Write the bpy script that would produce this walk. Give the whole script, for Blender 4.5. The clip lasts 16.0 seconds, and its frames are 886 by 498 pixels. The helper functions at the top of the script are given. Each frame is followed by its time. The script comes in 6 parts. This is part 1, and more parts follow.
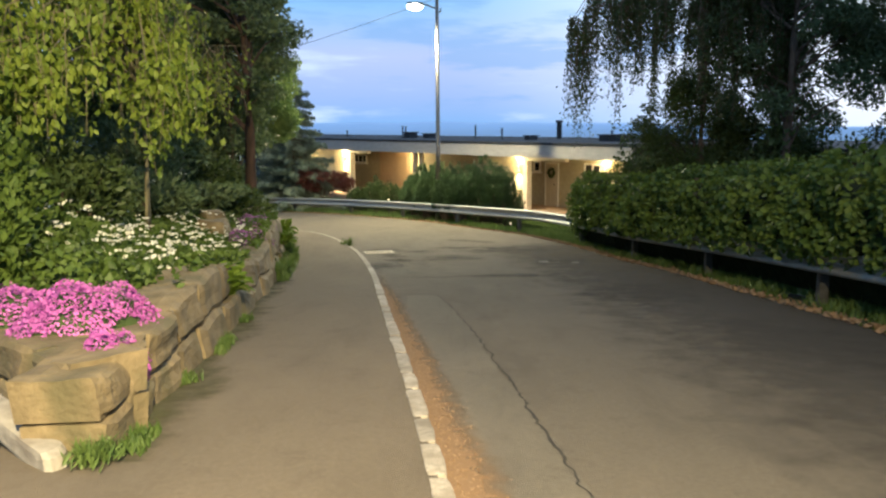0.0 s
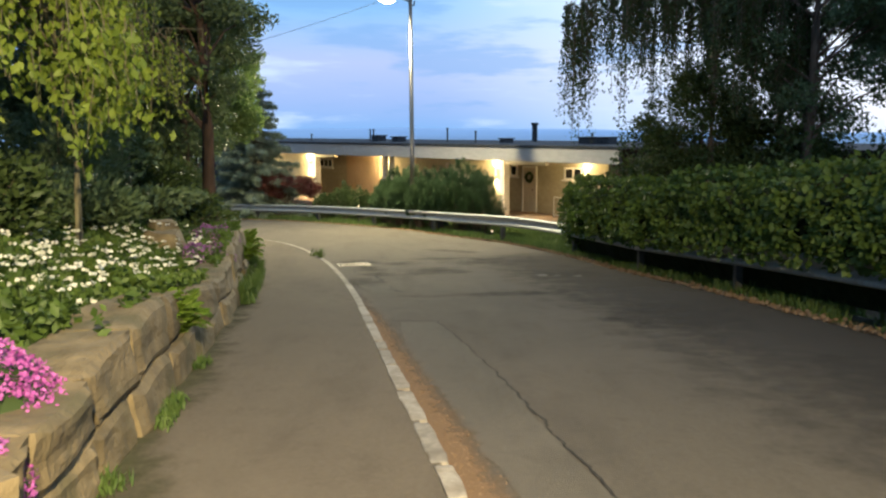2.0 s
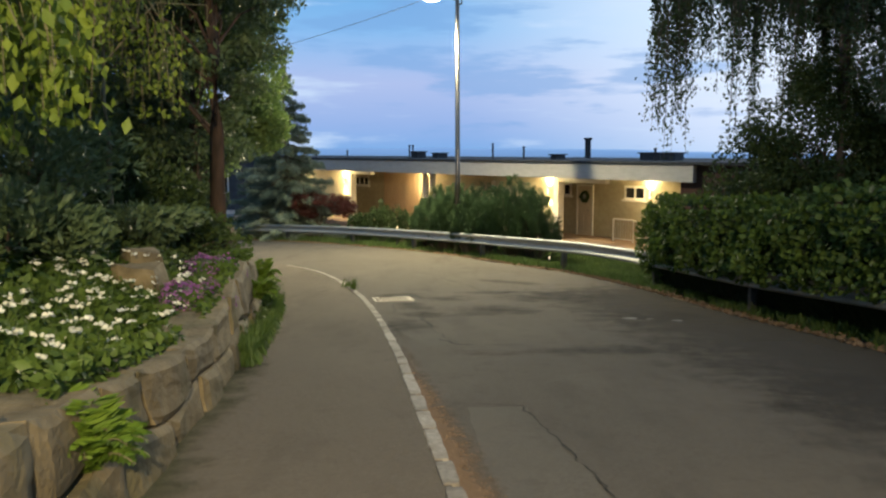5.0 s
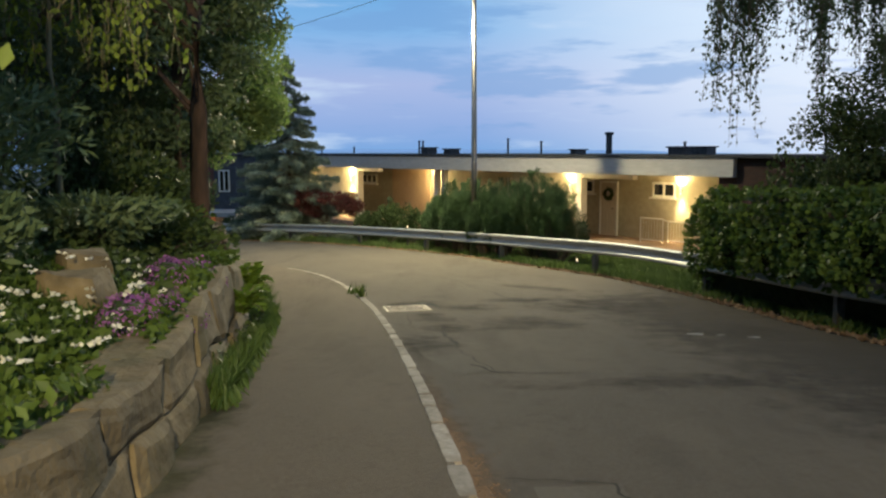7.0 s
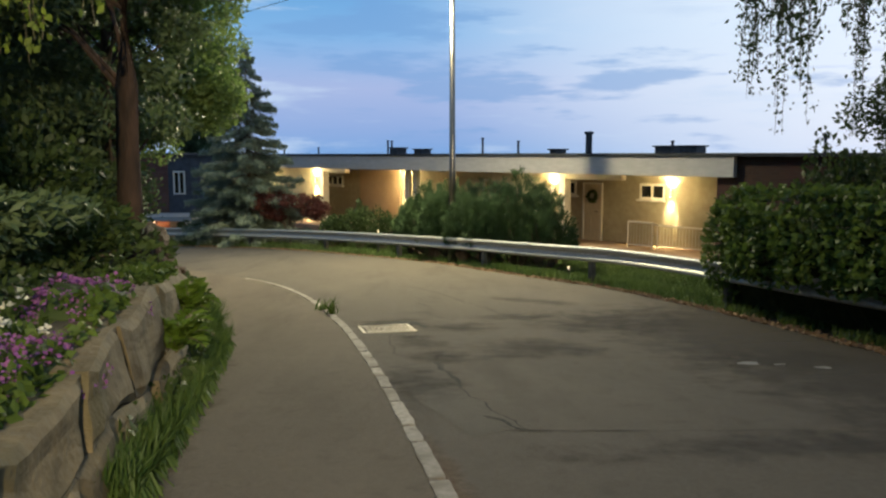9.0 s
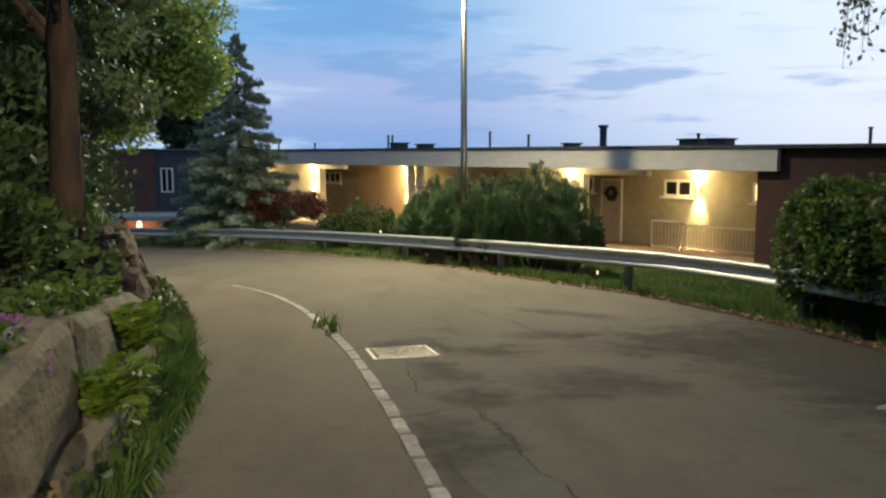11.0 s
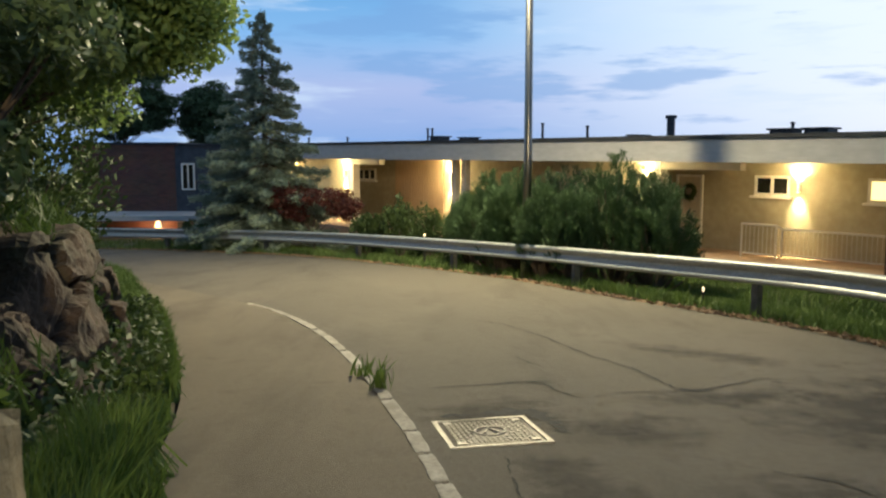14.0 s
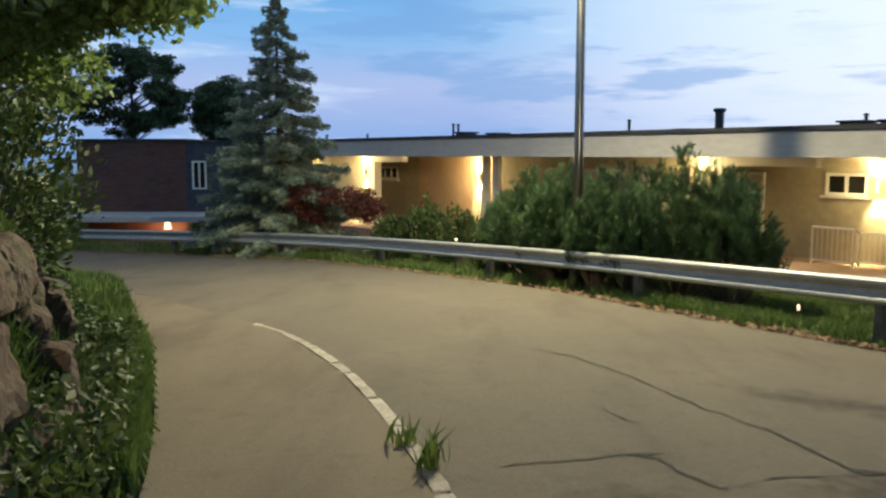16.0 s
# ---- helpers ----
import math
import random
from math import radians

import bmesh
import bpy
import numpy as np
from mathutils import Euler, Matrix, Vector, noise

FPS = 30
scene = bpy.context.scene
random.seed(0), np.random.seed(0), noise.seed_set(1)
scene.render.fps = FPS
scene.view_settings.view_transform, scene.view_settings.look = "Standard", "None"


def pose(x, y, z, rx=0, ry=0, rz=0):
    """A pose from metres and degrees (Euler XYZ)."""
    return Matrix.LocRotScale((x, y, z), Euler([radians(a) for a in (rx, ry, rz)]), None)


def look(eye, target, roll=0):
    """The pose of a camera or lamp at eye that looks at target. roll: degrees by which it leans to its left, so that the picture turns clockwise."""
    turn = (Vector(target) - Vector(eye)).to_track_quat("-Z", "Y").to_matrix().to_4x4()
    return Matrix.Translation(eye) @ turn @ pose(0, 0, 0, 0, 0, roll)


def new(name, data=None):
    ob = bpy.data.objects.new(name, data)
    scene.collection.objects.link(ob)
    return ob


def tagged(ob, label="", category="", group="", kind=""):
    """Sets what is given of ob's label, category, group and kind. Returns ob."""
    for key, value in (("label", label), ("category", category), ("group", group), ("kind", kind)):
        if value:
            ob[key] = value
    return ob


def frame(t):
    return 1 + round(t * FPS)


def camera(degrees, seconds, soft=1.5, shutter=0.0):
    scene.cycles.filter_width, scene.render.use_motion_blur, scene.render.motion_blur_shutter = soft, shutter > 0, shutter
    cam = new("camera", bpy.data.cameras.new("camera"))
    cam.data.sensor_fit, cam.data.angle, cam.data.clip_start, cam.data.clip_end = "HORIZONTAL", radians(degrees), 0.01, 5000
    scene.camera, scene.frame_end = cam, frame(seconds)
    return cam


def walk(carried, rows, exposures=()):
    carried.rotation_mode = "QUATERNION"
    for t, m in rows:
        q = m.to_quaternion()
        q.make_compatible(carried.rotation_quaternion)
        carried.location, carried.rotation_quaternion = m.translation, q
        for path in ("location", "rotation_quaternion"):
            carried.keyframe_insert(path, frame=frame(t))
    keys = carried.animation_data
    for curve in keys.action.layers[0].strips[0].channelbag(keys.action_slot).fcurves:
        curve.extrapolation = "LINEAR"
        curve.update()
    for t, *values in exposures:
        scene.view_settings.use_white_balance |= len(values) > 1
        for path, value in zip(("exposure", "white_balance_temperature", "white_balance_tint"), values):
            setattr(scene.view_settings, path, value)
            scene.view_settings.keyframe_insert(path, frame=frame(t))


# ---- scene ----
cam = camera(57.7, 16.0, soft=2.3, shutter=0.5)
METRES, EYE, TILT, LEAN, TURN = 17.0, 1.4, -2.5, 0.0, 0.0
ROWS = [
    (0.0, 0.0, 0.0, 0.0, -0.05, -6.46, 0.42),
    (0.5, -0.0069, 0.0269, -0.0016, 0.12, -6.3, 0.44),
    (1.0, -0.0153, 0.0567, -0.0035, -1.38, -6.34, 0.48),
    (1.5, -0.0212, 0.0858, -0.0045, -2.48, -6.17, 0.49),
    (2.0, -0.0267, 0.1175, -0.0051, -2.76, -6.07, 0.48),
    (2.5, -0.0331, 0.1483, -0.0051, -2.85, -5.98, 0.38),
    (3.0, -0.0343, 0.179, -0.006, -2.91, -5.9, 0.55),
    (3.5, -0.0383, 0.2111, -0.0069, -2.99, -5.95, 0.46),
    (4.0, -0.0381, 0.2411, -0.007, -3.07, -5.83, 0.56),
    (4.5, -0.0417, 0.2724, -0.0085, -3.01, -5.35, 0.42),
    (5.0, -0.0432, 0.3026, -0.0106, -0.23, -4.64, 0.24),
    (7.5, -0.0645, 0.4569, -0.0217, 0.24, -4.52, 0.26),
    (8.0, -0.0705, 0.4869, -0.0224, -1.64, -4.24, 0.2),
    (8.5, -0.0717, 0.5175, -0.0236, -2.17, -4.25, 0.34),
    (9.0, -0.0768, 0.5489, -0.0264, -2.35, -4.26, 0.21),
    (11.5, -0.0951, 0.7049, -0.0331, -2.67, -4.29, 0.25),
    (12.0, -0.0979, 0.7373, -0.0343, -0.85, -4.33, 0.18),
    (12.5, -0.1034, 0.7702, -0.0353, -0.44, -4.34, 0.05),
    (13.0, -0.108, 0.8028, -0.0374, -0.4, -4.36, 0.07),
    (13.5, -0.1144, 0.834, -0.0366, -0.43, -4.31, -0.0),
    (14.0, -0.119, 0.8644, -0.0374, -0.51, -4.25, 0.06),
    (14.5, -0.1278, 0.8964, -0.0387, -0.58, -4.25, -0.04),
    (15.0, -0.1316, 0.926, -0.0396, -0.63, -4.21, 0.04),
    (15.5, -0.1352, 0.9572, -0.0397, -0.67, -4.23, 0.13),
    (16.0, -0.1393, 0.9871, -0.0392, 0.71, -4.23, 0.02),
]
walk(cam, [(t, pose(0, 0, EYE, TILT, LEAN, TURN) @ pose(METRES * x, METRES * y, METRES * z, 90 + pitch, roll, yaw)) for t, x, y, z, yaw, pitch, roll in ROWS], ((0.0, 0.34), (2.5, 0.30), (5.0, 0.06), (8.5, -0.08), (12.5, 0.02), (16.0, 0.06)))
SKY = 0.97

# ---------------------------------------------------------------- world and lights
world = bpy.data.worlds.new("dusk_sky")
scene.world = world
world.use_nodes = True


def dusk_world(wd):
    nt = wd.node_tree
    nt.nodes.clear()
    N, L = nt.nodes.new, nt.links.new
    out = N("ShaderNodeOutputWorld")
    bg = N("ShaderNodeBackground")
    tc = N("ShaderNodeTexCoord")
    sep = N("ShaderNodeSeparateXYZ")
    L(tc.outputs["Generated"], sep.inputs[0])
    ramp = N("ShaderNodeValToRGB")
    el = ramp.color_ramp.elements
    el[0].position, el[0].color = 0.0, (0.28, 0.40, 0.62, 1)
    el[1].position, el[1].color = 1.0, (0.19, 0.28, 0.42, 1)
    for p, c in ((0.46, (0.20, 0.37, 0.70, 1)), (0.497, (0.20, 0.42, 0.80, 1)), (0.515, (0.30, 0.46, 0.82, 1)), (0.54, (0.42, 0.53, 0.85, 1)), (0.57, (0.24, 0.50, 0.87, 1)), (0.60, (0.15, 0.42, 0.80, 1)), (0.66, (0.12, 0.36, 0.70, 1)), (0.74, (0.17, 0.31, 0.54, 1))):
        e = el.new(p)
        e.color = c
    m = N("ShaderNodeMath")
    m.operation = "MULTIPLY_ADD"
    m.inputs[1].default_value, m.inputs[2].default_value = 0.5, 0.5
    L(sep.outputs["Z"], m.inputs[0])
    L(m.outputs[0], ramp.inputs[0])
    # brighter towards the afterglow at the east-north-east of the view
    dot = N("ShaderNodeVectorMath")
    dot.operation = "DOT_PRODUCT"
    glow = Vector((0.62, 0.74, 0.40)).normalized()
    dot.inputs[1].default_value = glow
    L(tc.outputs["Generated"], dot.inputs[0])
    gr = N("ShaderNodeMapRange")
    gr.interpolation_type = "SMOOTHSTEP"
    gr.inputs["From Min"].default_value, gr.inputs["From Max"].default_value = 0.72, 0.99
    L(dot.outputs["Value"], gr.inputs["Value"])
    mixg = N("ShaderNodeMixRGB")
    mixg.inputs[2].default_value = (0.86, 0.98, 1.12, 1)
    L(gr.outputs[0], mixg.inputs[0])
    L(ramp.outputs[0], mixg.inputs[1])
    # long flat cloud banks
    mp = N("ShaderNodeMapping")
    mp.inputs["Scale"].default_value = (2.4, 2.4, 15.0)
    L(tc.outputs["Generated"], mp.inputs[0])
    cl = N("ShaderNodeTexNoise")
    cl.inputs["Scale"].default_value, cl.inputs["Detail"].default_value, cl.inputs["Roughness"].default_value = 1.9, 7, 0.55
    L(mp.outputs[0], cl.inputs["Vector"])
    cr = N("ShaderNodeMapRange")
    cr.interpolation_type = "SMOOTHSTEP"
    cr.inputs["From Min"].default_value, cr.inputs["From Max"].default_value = 0.55, 0.66
    cr.inputs["To Max"].default_value = 0.6
    L(cl.outputs["Fac"], cr.inputs["Value"])
    dark = N("ShaderNodeMixRGB")
    dark.inputs[2].default_value = (0.19, 0.40, 0.76, 1)
    L(cr.outputs[0], dark.inputs[0])
    L(mixg.outputs[0], dark.inputs[1])
    br = N("ShaderNodeMapRange")
    br.interpolation_type = "SMOOTHSTEP"
    br.inputs["From Min"].default_value, br.inputs["From Max"].default_value = 0.49, 0.33
    br.inputs["To Max"].default_value = 0.75
    L(cl.outputs["Fac"], br.inputs["Value"])
    light = N("ShaderNodeMixRGB")
    light.inputs[2].default_value = (0.62, 0.78, 1.0, 1)
    L(br.outputs[0], light.inputs[0])
    L(dark.outputs[0], light.inputs[1])
    # the clear-sky model underneath, low sun behind the cloud
    sky = N("ShaderNodeTexSky")
    sky.sky_type, sky.sun_disc, sky.sun_elevation, sky.sun_rotation = "NISHITA", False, radians(1.0), radians(40)
    skm = N("ShaderNodeMixRGB")
    skm.blend_type = "ADD"
    skm.inputs[0].default_value = 0.006
    L(light.outputs[0], skm.inputs[1])
    L(sky.outputs[0], skm.inputs[2])
    L(skm.outputs[0], bg.inputs["Color"])
    bg.inputs["Strength"].default_value = SKY
    L(bg.outputs[0], out.inputs["Surface"])


dusk_world(world)


def lamp_light(name, kind, at, watts, colour, size=0.2, target=None, angle=150, blend=0.6):
    d = bpy.data.lights.new(name, kind)
    d.energy, d.color = watts, colour
    if kind == "SPOT":
        d.spot_size, d.spot_blend, d.shadow_soft_size = radians(angle), blend, size
    elif kind == "POINT":
        d.shadow_soft_size = size
    elif kind == "AREA":
        d.size = size
    ob = new(name, d)
    ob.matrix_world = look(at, target if target else (at[0], at[1], at[2] - 1))
    return ob


WARM = (1.0, 0.87, 0.52)
lamp_light("street_light", "SPOT", (-0.97, 30.64, 5.50), 8600, WARM, 0.05, (-2.9, 28.4, -2.3), 170, 0.85)
lamp_light("street_light", "SPOT", (1.1, -3.0, 5.2), 13200, (1.0, 0.80, 0.45), 0.15, (-3.2, 4.6, 0.2), 104, 1.0)

# ---------------------------------------------------------------- materials
MATS = {}


def nodes_of(name):
    m = bpy.data.materials.new(name)
    m.use_nodes = True
    nt = m.node_tree
    b = nt.nodes["Principled BSDF"]
    MATS[name] = m
    return m, nt, b


def mat(name, c1, c2, rough=0.8, scale=6.0, detail=6, metal=0.0, bump=0.0, bump_scale=60.0, c3=None, scale3=0.7, amount3=0.5, stretch=(1, 1, 1), spec=0.5, random_tint=0.0):
    """Two colours in a grain, a third in large stains, a fine relief."""
    m, nt, b = nodes_of(name)
    N, L = nt.nodes.new, nt.links.new
    tc = N("ShaderNodeTexCoord")
    mp = N("ShaderNodeMapping")
    mp.inputs["Scale"].default_value = stretch
    L(tc.outputs["Object"], mp.inputs[0])
    n1 = N("ShaderNodeTexNoise")
    n1.inputs["Scale"].default_value, n1.inputs["Detail"].default_value = scale, detail
    L(mp.outputs[0], n1.inputs["Vector"])
    r1 = N("ShaderNodeMapRange")
    r1.inputs["From Min"].default_value, r1.inputs["From Max"].default_value = 0.34, 0.66
    L(n1.outputs["Fac"], r1.inputs["Value"])
    mx = N("ShaderNodeMixRGB")
    mx.inputs[1].default_value, mx.inputs[2].default_value = (*c1, 1), (*c2, 1)
    L(r1.outputs[0], mx.inputs[0])
    col = mx.outputs[0]
    if c3:
        n3 = N("ShaderNodeTexNoise")
        n3.inputs["Scale"].default_value, n3.inputs["Detail"].default_value = scale3, 5
        L(mp.outputs[0], n3.inputs["Vector"])
        r3 = N("ShaderNodeMapRange")
        r3.interpolation_type = "SMOOTHSTEP"
        r3.inputs["From Min"].default_value, r3.inputs["From Max"].default_value, r3.inputs["To Max"].default_value = 0.45, 0.68, amount3
        L(n3.outputs["Fac"], r3.inputs["Value"])
        m3 = N("ShaderNodeMixRGB")
        m3.inputs[2].default_value = (*c3, 1)
        L(r3.outputs[0], m3.inputs[0])
        L(col, m3.inputs[1])
        col = m3.outputs[0]
    if random_tint:
        oi = N("ShaderNodeObjectInfo")
        hv = N("ShaderNodeHueSaturation")
        rr = N("ShaderNodeMapRange")
        rr.inputs["To Min"].default_value, rr.inputs["To Max"].default_value = 1 - random_tint, 1 + random_tint
        L(oi.outputs["Random"], rr.inputs["Value"])
        L(rr.outputs[0], hv.inputs["Value"])
        L(col, hv.inputs["Color"])
        col = hv.outputs[0]
    L(col, b.inputs["Base Color"])
    b.inputs["Roughness"].default_value, b.inputs["Metallic"].default_value = rough, metal
    b.inputs["Specular IOR Level"].default_value = spec
    if bump:
        nb = N("ShaderNodeTexNoise")
        nb.inputs["Scale"].default_value, nb.inputs["Detail"].default_value = bump_scale, 4
        L(mp.outputs[0], nb.inputs["Vector"])
        bp = N("ShaderNodeBump")
        bp.inputs["Strength"].default_value, bp.inputs["Distance"].default_value = bump, 0.02
        L(nb.outputs["Fac"], bp.inputs["Height"])
        L(bp.outputs[0], b.inputs["Normal"])
    return m


def leaf_mat(name, c1, c2, translucent=0.3, rough=0.55):
    """Leaves that differ one by one between two colours and let some light through."""
    m, nt, b = nodes_of(name)
    N, L = nt.nodes.new, nt.links.new
    geo = N("ShaderNodeNewGeometry")
    tc = N("ShaderNodeTexCoord")
    n1 = N("ShaderNodeTexNoise")
    n1.inputs["Scale"].default_value = 1.3
    L(tc.outputs["Object"], n1.inputs["Vector"])
    ad = N("ShaderNodeMath")
    ad.operation = "MULTIPLY_ADD"
    ad.inputs[1].default_value = 0.6
    L(geo.outputs["Random Per Island"], ad.inputs[0])
    r1 = N("ShaderNodeMapRange")
    r1.inputs["From Min"].default_value, r1.inputs["From Max"].default_value = 0.3, 0.7
    r1.inputs["To Min"].default_value, r1.inputs["To Max"].default_value = -0.15, 0.55
    L(n1.outputs["Fac"], r1.inputs["Value"])
    L(r1.outputs[0], ad.inputs[2])
    mx = N("ShaderNodeMixRGB")
    mx.use_clamp = True
    mx.inputs[1].default_value, mx.inputs[2].default_value = (*c1, 1), (*c2, 1)
    L(ad.outputs[0], mx.inputs[0])
    L(mx.outputs[0], b.inputs["Base Color"])
    b.inputs["Roughness"].default_value = rough
    b.inputs["Specular IOR Level"].default_value = 0.3
    tr = N("ShaderNodeBsdfTranslucent")
    L(mx.outputs[0], tr.inputs["Color"])
    sh = N("ShaderNodeMixShader")
    sh.inputs[0].default_value = translucent
    L(b.outputs[0], sh.inputs[1])
    L(tr.outputs[0], sh.inputs[2])
    L(sh.outputs[0], nt.nodes["Material Output"].inputs["Surface"])
    return m


def glow_mat(name, colour, strength):
    m, nt, b = nodes_of(name)
    b.inputs["Base Color"].default_value = (*colour, 1)
    b.inputs["Emission Color"].default_value = (*colour, 1)
    b.inputs["Emission Strength"].default_value = strength
    return m


def glass_mat(name, colour, rough=0.05):
    m, nt, b = nodes_of(name)
    b.inputs["Base Color"].default_value = (*colour, 1)
    b.inputs["Roughness"].default_value = rough
    b.inputs["Specular IOR Level"].default_value = 0.8
    return m


def asphalt_mat(name, c1, c2, worn, dark, seed):
    """Rolled asphalt: stone grit, broad pale and dark wear, streaks along the traffic."""
    m, nt, b = nodes_of(name)
    N, L = nt.nodes.new, nt.links.new
    tc = N("ShaderNodeTexCoord")

    def field(scale, detail, lo, hi, stretch=(1, 1, 1), shift=0.0, rough=0.55):
        mp = N("ShaderNodeMapping")
        mp.inputs["Scale"].default_value = stretch
        mp.inputs["Location"].default_value = (seed + shift, shift, 0)
        L(tc.outputs["Object"], mp.inputs[0])
        n = N("ShaderNodeTexNoise")
        n.inputs["Scale"].default_value, n.inputs["Detail"].default_value, n.inputs["Roughness"].default_value = scale, detail, rough
        L(mp.outputs[0], n.inputs["Vector"])
        r = N("ShaderNodeMapRange")
        r.interpolation_type = "SMOOTHSTEP"
        r.inputs["From Min"].default_value, r.inputs["From Max"].default_value = lo, hi
        L(n.outputs["Fac"], r.inputs["Value"])
        return r.outputs[0]

    def layer(fac, amount, under, colour):
        k = N("ShaderNodeMath")
        k.operation = "MULTIPLY"
        k.inputs[1].default_value = amount
        L(fac, k.inputs[0])
        mx = N("ShaderNodeMixRGB")
        L(k.outputs[0], mx.inputs[0])
        L(under, mx.inputs[1])
        mx.inputs[2].default_value = (*colour, 1)
        return mx.outputs[0]

    base = N("ShaderNodeRGB")
    base.outputs[0].default_value = (*c1, 1)
    col = layer(field(34, 8, 0.35, 0.65, rough=0.75), 1.0, base.outputs[0], c2)
    col = layer(field(0.55, 6, 0.44, 0.70, (1, 0.55, 1), 3.0, 0.6), 0.55, col, worn)
    col = layer(field(0.8, 7, 0.48, 0.72, (1.6, 0.4, 1), 9.0, 0.62), 0.6, col, dark)
    col = layer(field(4.5, 6, 0.52, 0.75, shift=17.0, rough=0.65), 0.45, col, dark)
    grit = field(170, 3, 0.60, 0.72, shift=5.0)
    col = layer(grit, 0.5, col, tuple(2.1 * v for v in c2))
    L(col, b.inputs["Base Color"])
    b.inputs["Roughness"].default_value, b.inputs["Specular IOR Level"].default_value = 0.9, 0.25
    nb = field(120, 5, 0.25, 0.75, shift=2.0)
    bp = N("ShaderNodeBump")
    bp.inputs["Strength"].default_value, bp.inputs["Distance"].default_value = 0.5, 0.012
    L(nb, bp.inputs["Height"])
    L(bp.outputs[0], b.inputs["Normal"])
    return m


def cover_mat(name, c1, c2, scale=5.0, grit=60.0, most=1.0):
    """A thin deposit or painted shade over another surface where cover and ragged noise allow."""
    m, nt, b = nodes_of(name)
    N, L = nt.nodes.new, nt.links.new
    at = N("ShaderNodeAttribute")
    at.attribute_name = "cover"
    tc = N("ShaderNodeTexCoord")
    n1, n2 = N("ShaderNodeTexNoise"), N("ShaderNodeTexNoise")
    n1.inputs["Scale"].default_value, n1.inputs["Detail"].default_value, n1.inputs["Roughness"].default_value = scale, 8, 0.7
    n2.inputs["Scale"].default_value, n2.inputs["Detail"].default_value = grit, 4
    L(tc.outputs["Object"], n1.inputs["Vector"])
    L(tc.outputs["Object"], n2.inputs["Vector"])
    mx = N("ShaderNodeMixRGB")
    mx.inputs[1].default_value, mx.inputs[2].default_value = (*c1, 1), (*c2, 1)
    L(n2.outputs["Fac"], mx.inputs[0])
    L(mx.outputs[0], b.inputs["Base Color"])
    b.inputs["Roughness"].default_value, b.inputs["Specular IOR Level"].default_value = 0.95, 0.2
    ad = N("ShaderNodeMath")
    L(at.outputs["Fac"], ad.inputs[0])
    L(n1.outputs["Fac"], ad.inputs[1])
    r = N("ShaderNodeMapRange")
    r.interpolation_type = "SMOOTHSTEP"
    r.inputs["From Min"].default_value, r.inputs["From Max"].default_value, r.inputs["To Max"].default_value = 0.72, 1.25, most
    L(ad.outputs[0], r.inputs["Value"])
    tr = N("ShaderNodeBsdfTransparent")
    sh = N("ShaderNodeMixShader")
    L(r.outputs[0], sh.inputs[0])
    L(tr.outputs[0], sh.inputs[1])
    L(b.outputs[0], sh.inputs[2])
    L(sh.outputs[0], nt.nodes["Material Output"].inputs["Surface"])
    return m


asphalt_mat("asphalt", (0.084, 0.073, 0.058), (0.112, 0.098, 0.078), (0.132, 0.112, 0.087), (0.054, 0.048, 0.040), 0.0)
asphalt_mat("asphalt_repair", (0.094, 0.084, 0.068), (0.124, 0.111, 0.090), (0.140, 0.123, 0.099), (0.062, 0.057, 0.048), 40.0)
asphalt_mat("pavement_asphalt", (0.106, 0.088, 0.066), (0.138, 0.115, 0.087), (0.156, 0.130, 0.097), (0.072, 0.060, 0.046), 80.0)
cover_mat("sand_cover", (0.16, 0.098, 0.056), (0.25, 0.162, 0.092), 7.0, 120.0, 0.8)
# Colour for asphalt stains and for the shade painted on the outer lane.
cover_mat("stain_and_shade", (0.048, 0.044, 0.039), (0.072, 0.066, 0.058), 2.6, 60.0, 0.62)
cover_mat("moss_cover", (0.040, 0.045, 0.020), (0.085, 0.082, 0.040), 4.0, 90.0, 0.8)
mat("crack_dark", (0.010, 0.009, 0.008), (0.030, 0.027, 0.023), 0.95, 20, bump=0.3)
mat("granite", (0.20, 0.180, 0.148), (0.31, 0.28, 0.235), 0.8, 25, 8, bump=0.4, bump_scale=70, c3=(0.15, 0.125, 0.095), scale3=4, amount3=0.8, random_tint=0.2)
mat("sand", (0.16, 0.105, 0.062), (0.24, 0.158, 0.092), 0.95, 14, 8, bump=0.5, bump_scale=160)
mat("stone", (0.105, 0.081, 0.043), (0.195, 0.150, 0.082), 0.85, 5, 9, bump=0.8, bump_scale=22, c3=(0.075, 0.068, 0.032), scale3=2.2, amount3=0.8, random_tint=0.18)
mat("lid_iron", (0.21, 0.18, 0.145), (0.30, 0.26, 0.215), 0.7, 30, 6, metal=0.3, bump=0.4, bump_scale=120)
mat("rock", (0.028, 0.018, 0.012), (0.078, 0.048, 0.030), 0.9, 4, 9, bump=1.0, bump_scale=18, c3=(0.05, 0.06, 0.025), scale3=1.5, amount3=0.6)
mat("soil", (0.045, 0.036, 0.024), (0.085, 0.068, 0.042), 0.95, 8, 8, bump=0.6, bump_scale=40, c3=(0.035, 0.055, 0.018), scale3=1.1, amount3=0.8)
mat("white_stone", (0.20, 0.185, 0.16), (0.32, 0.30, 0.26), 0.8, 9, 8, bump=0.5, bump_scale=40, c3=(0.16, 0.14, 0.12), scale3=5, amount3=0.75)
mat("steel", (0.25, 0.26, 0.25), (0.33, 0.34, 0.33), 0.5, 14, 6, metal=0.4, c3=(0.21, 0.22, 0.21), scale3=3, amount3=0.3)
mat("rail_steel", (0.58, 0.57, 0.54), (0.68, 0.67, 0.64), 0.45, 14, 6, metal=0.3)
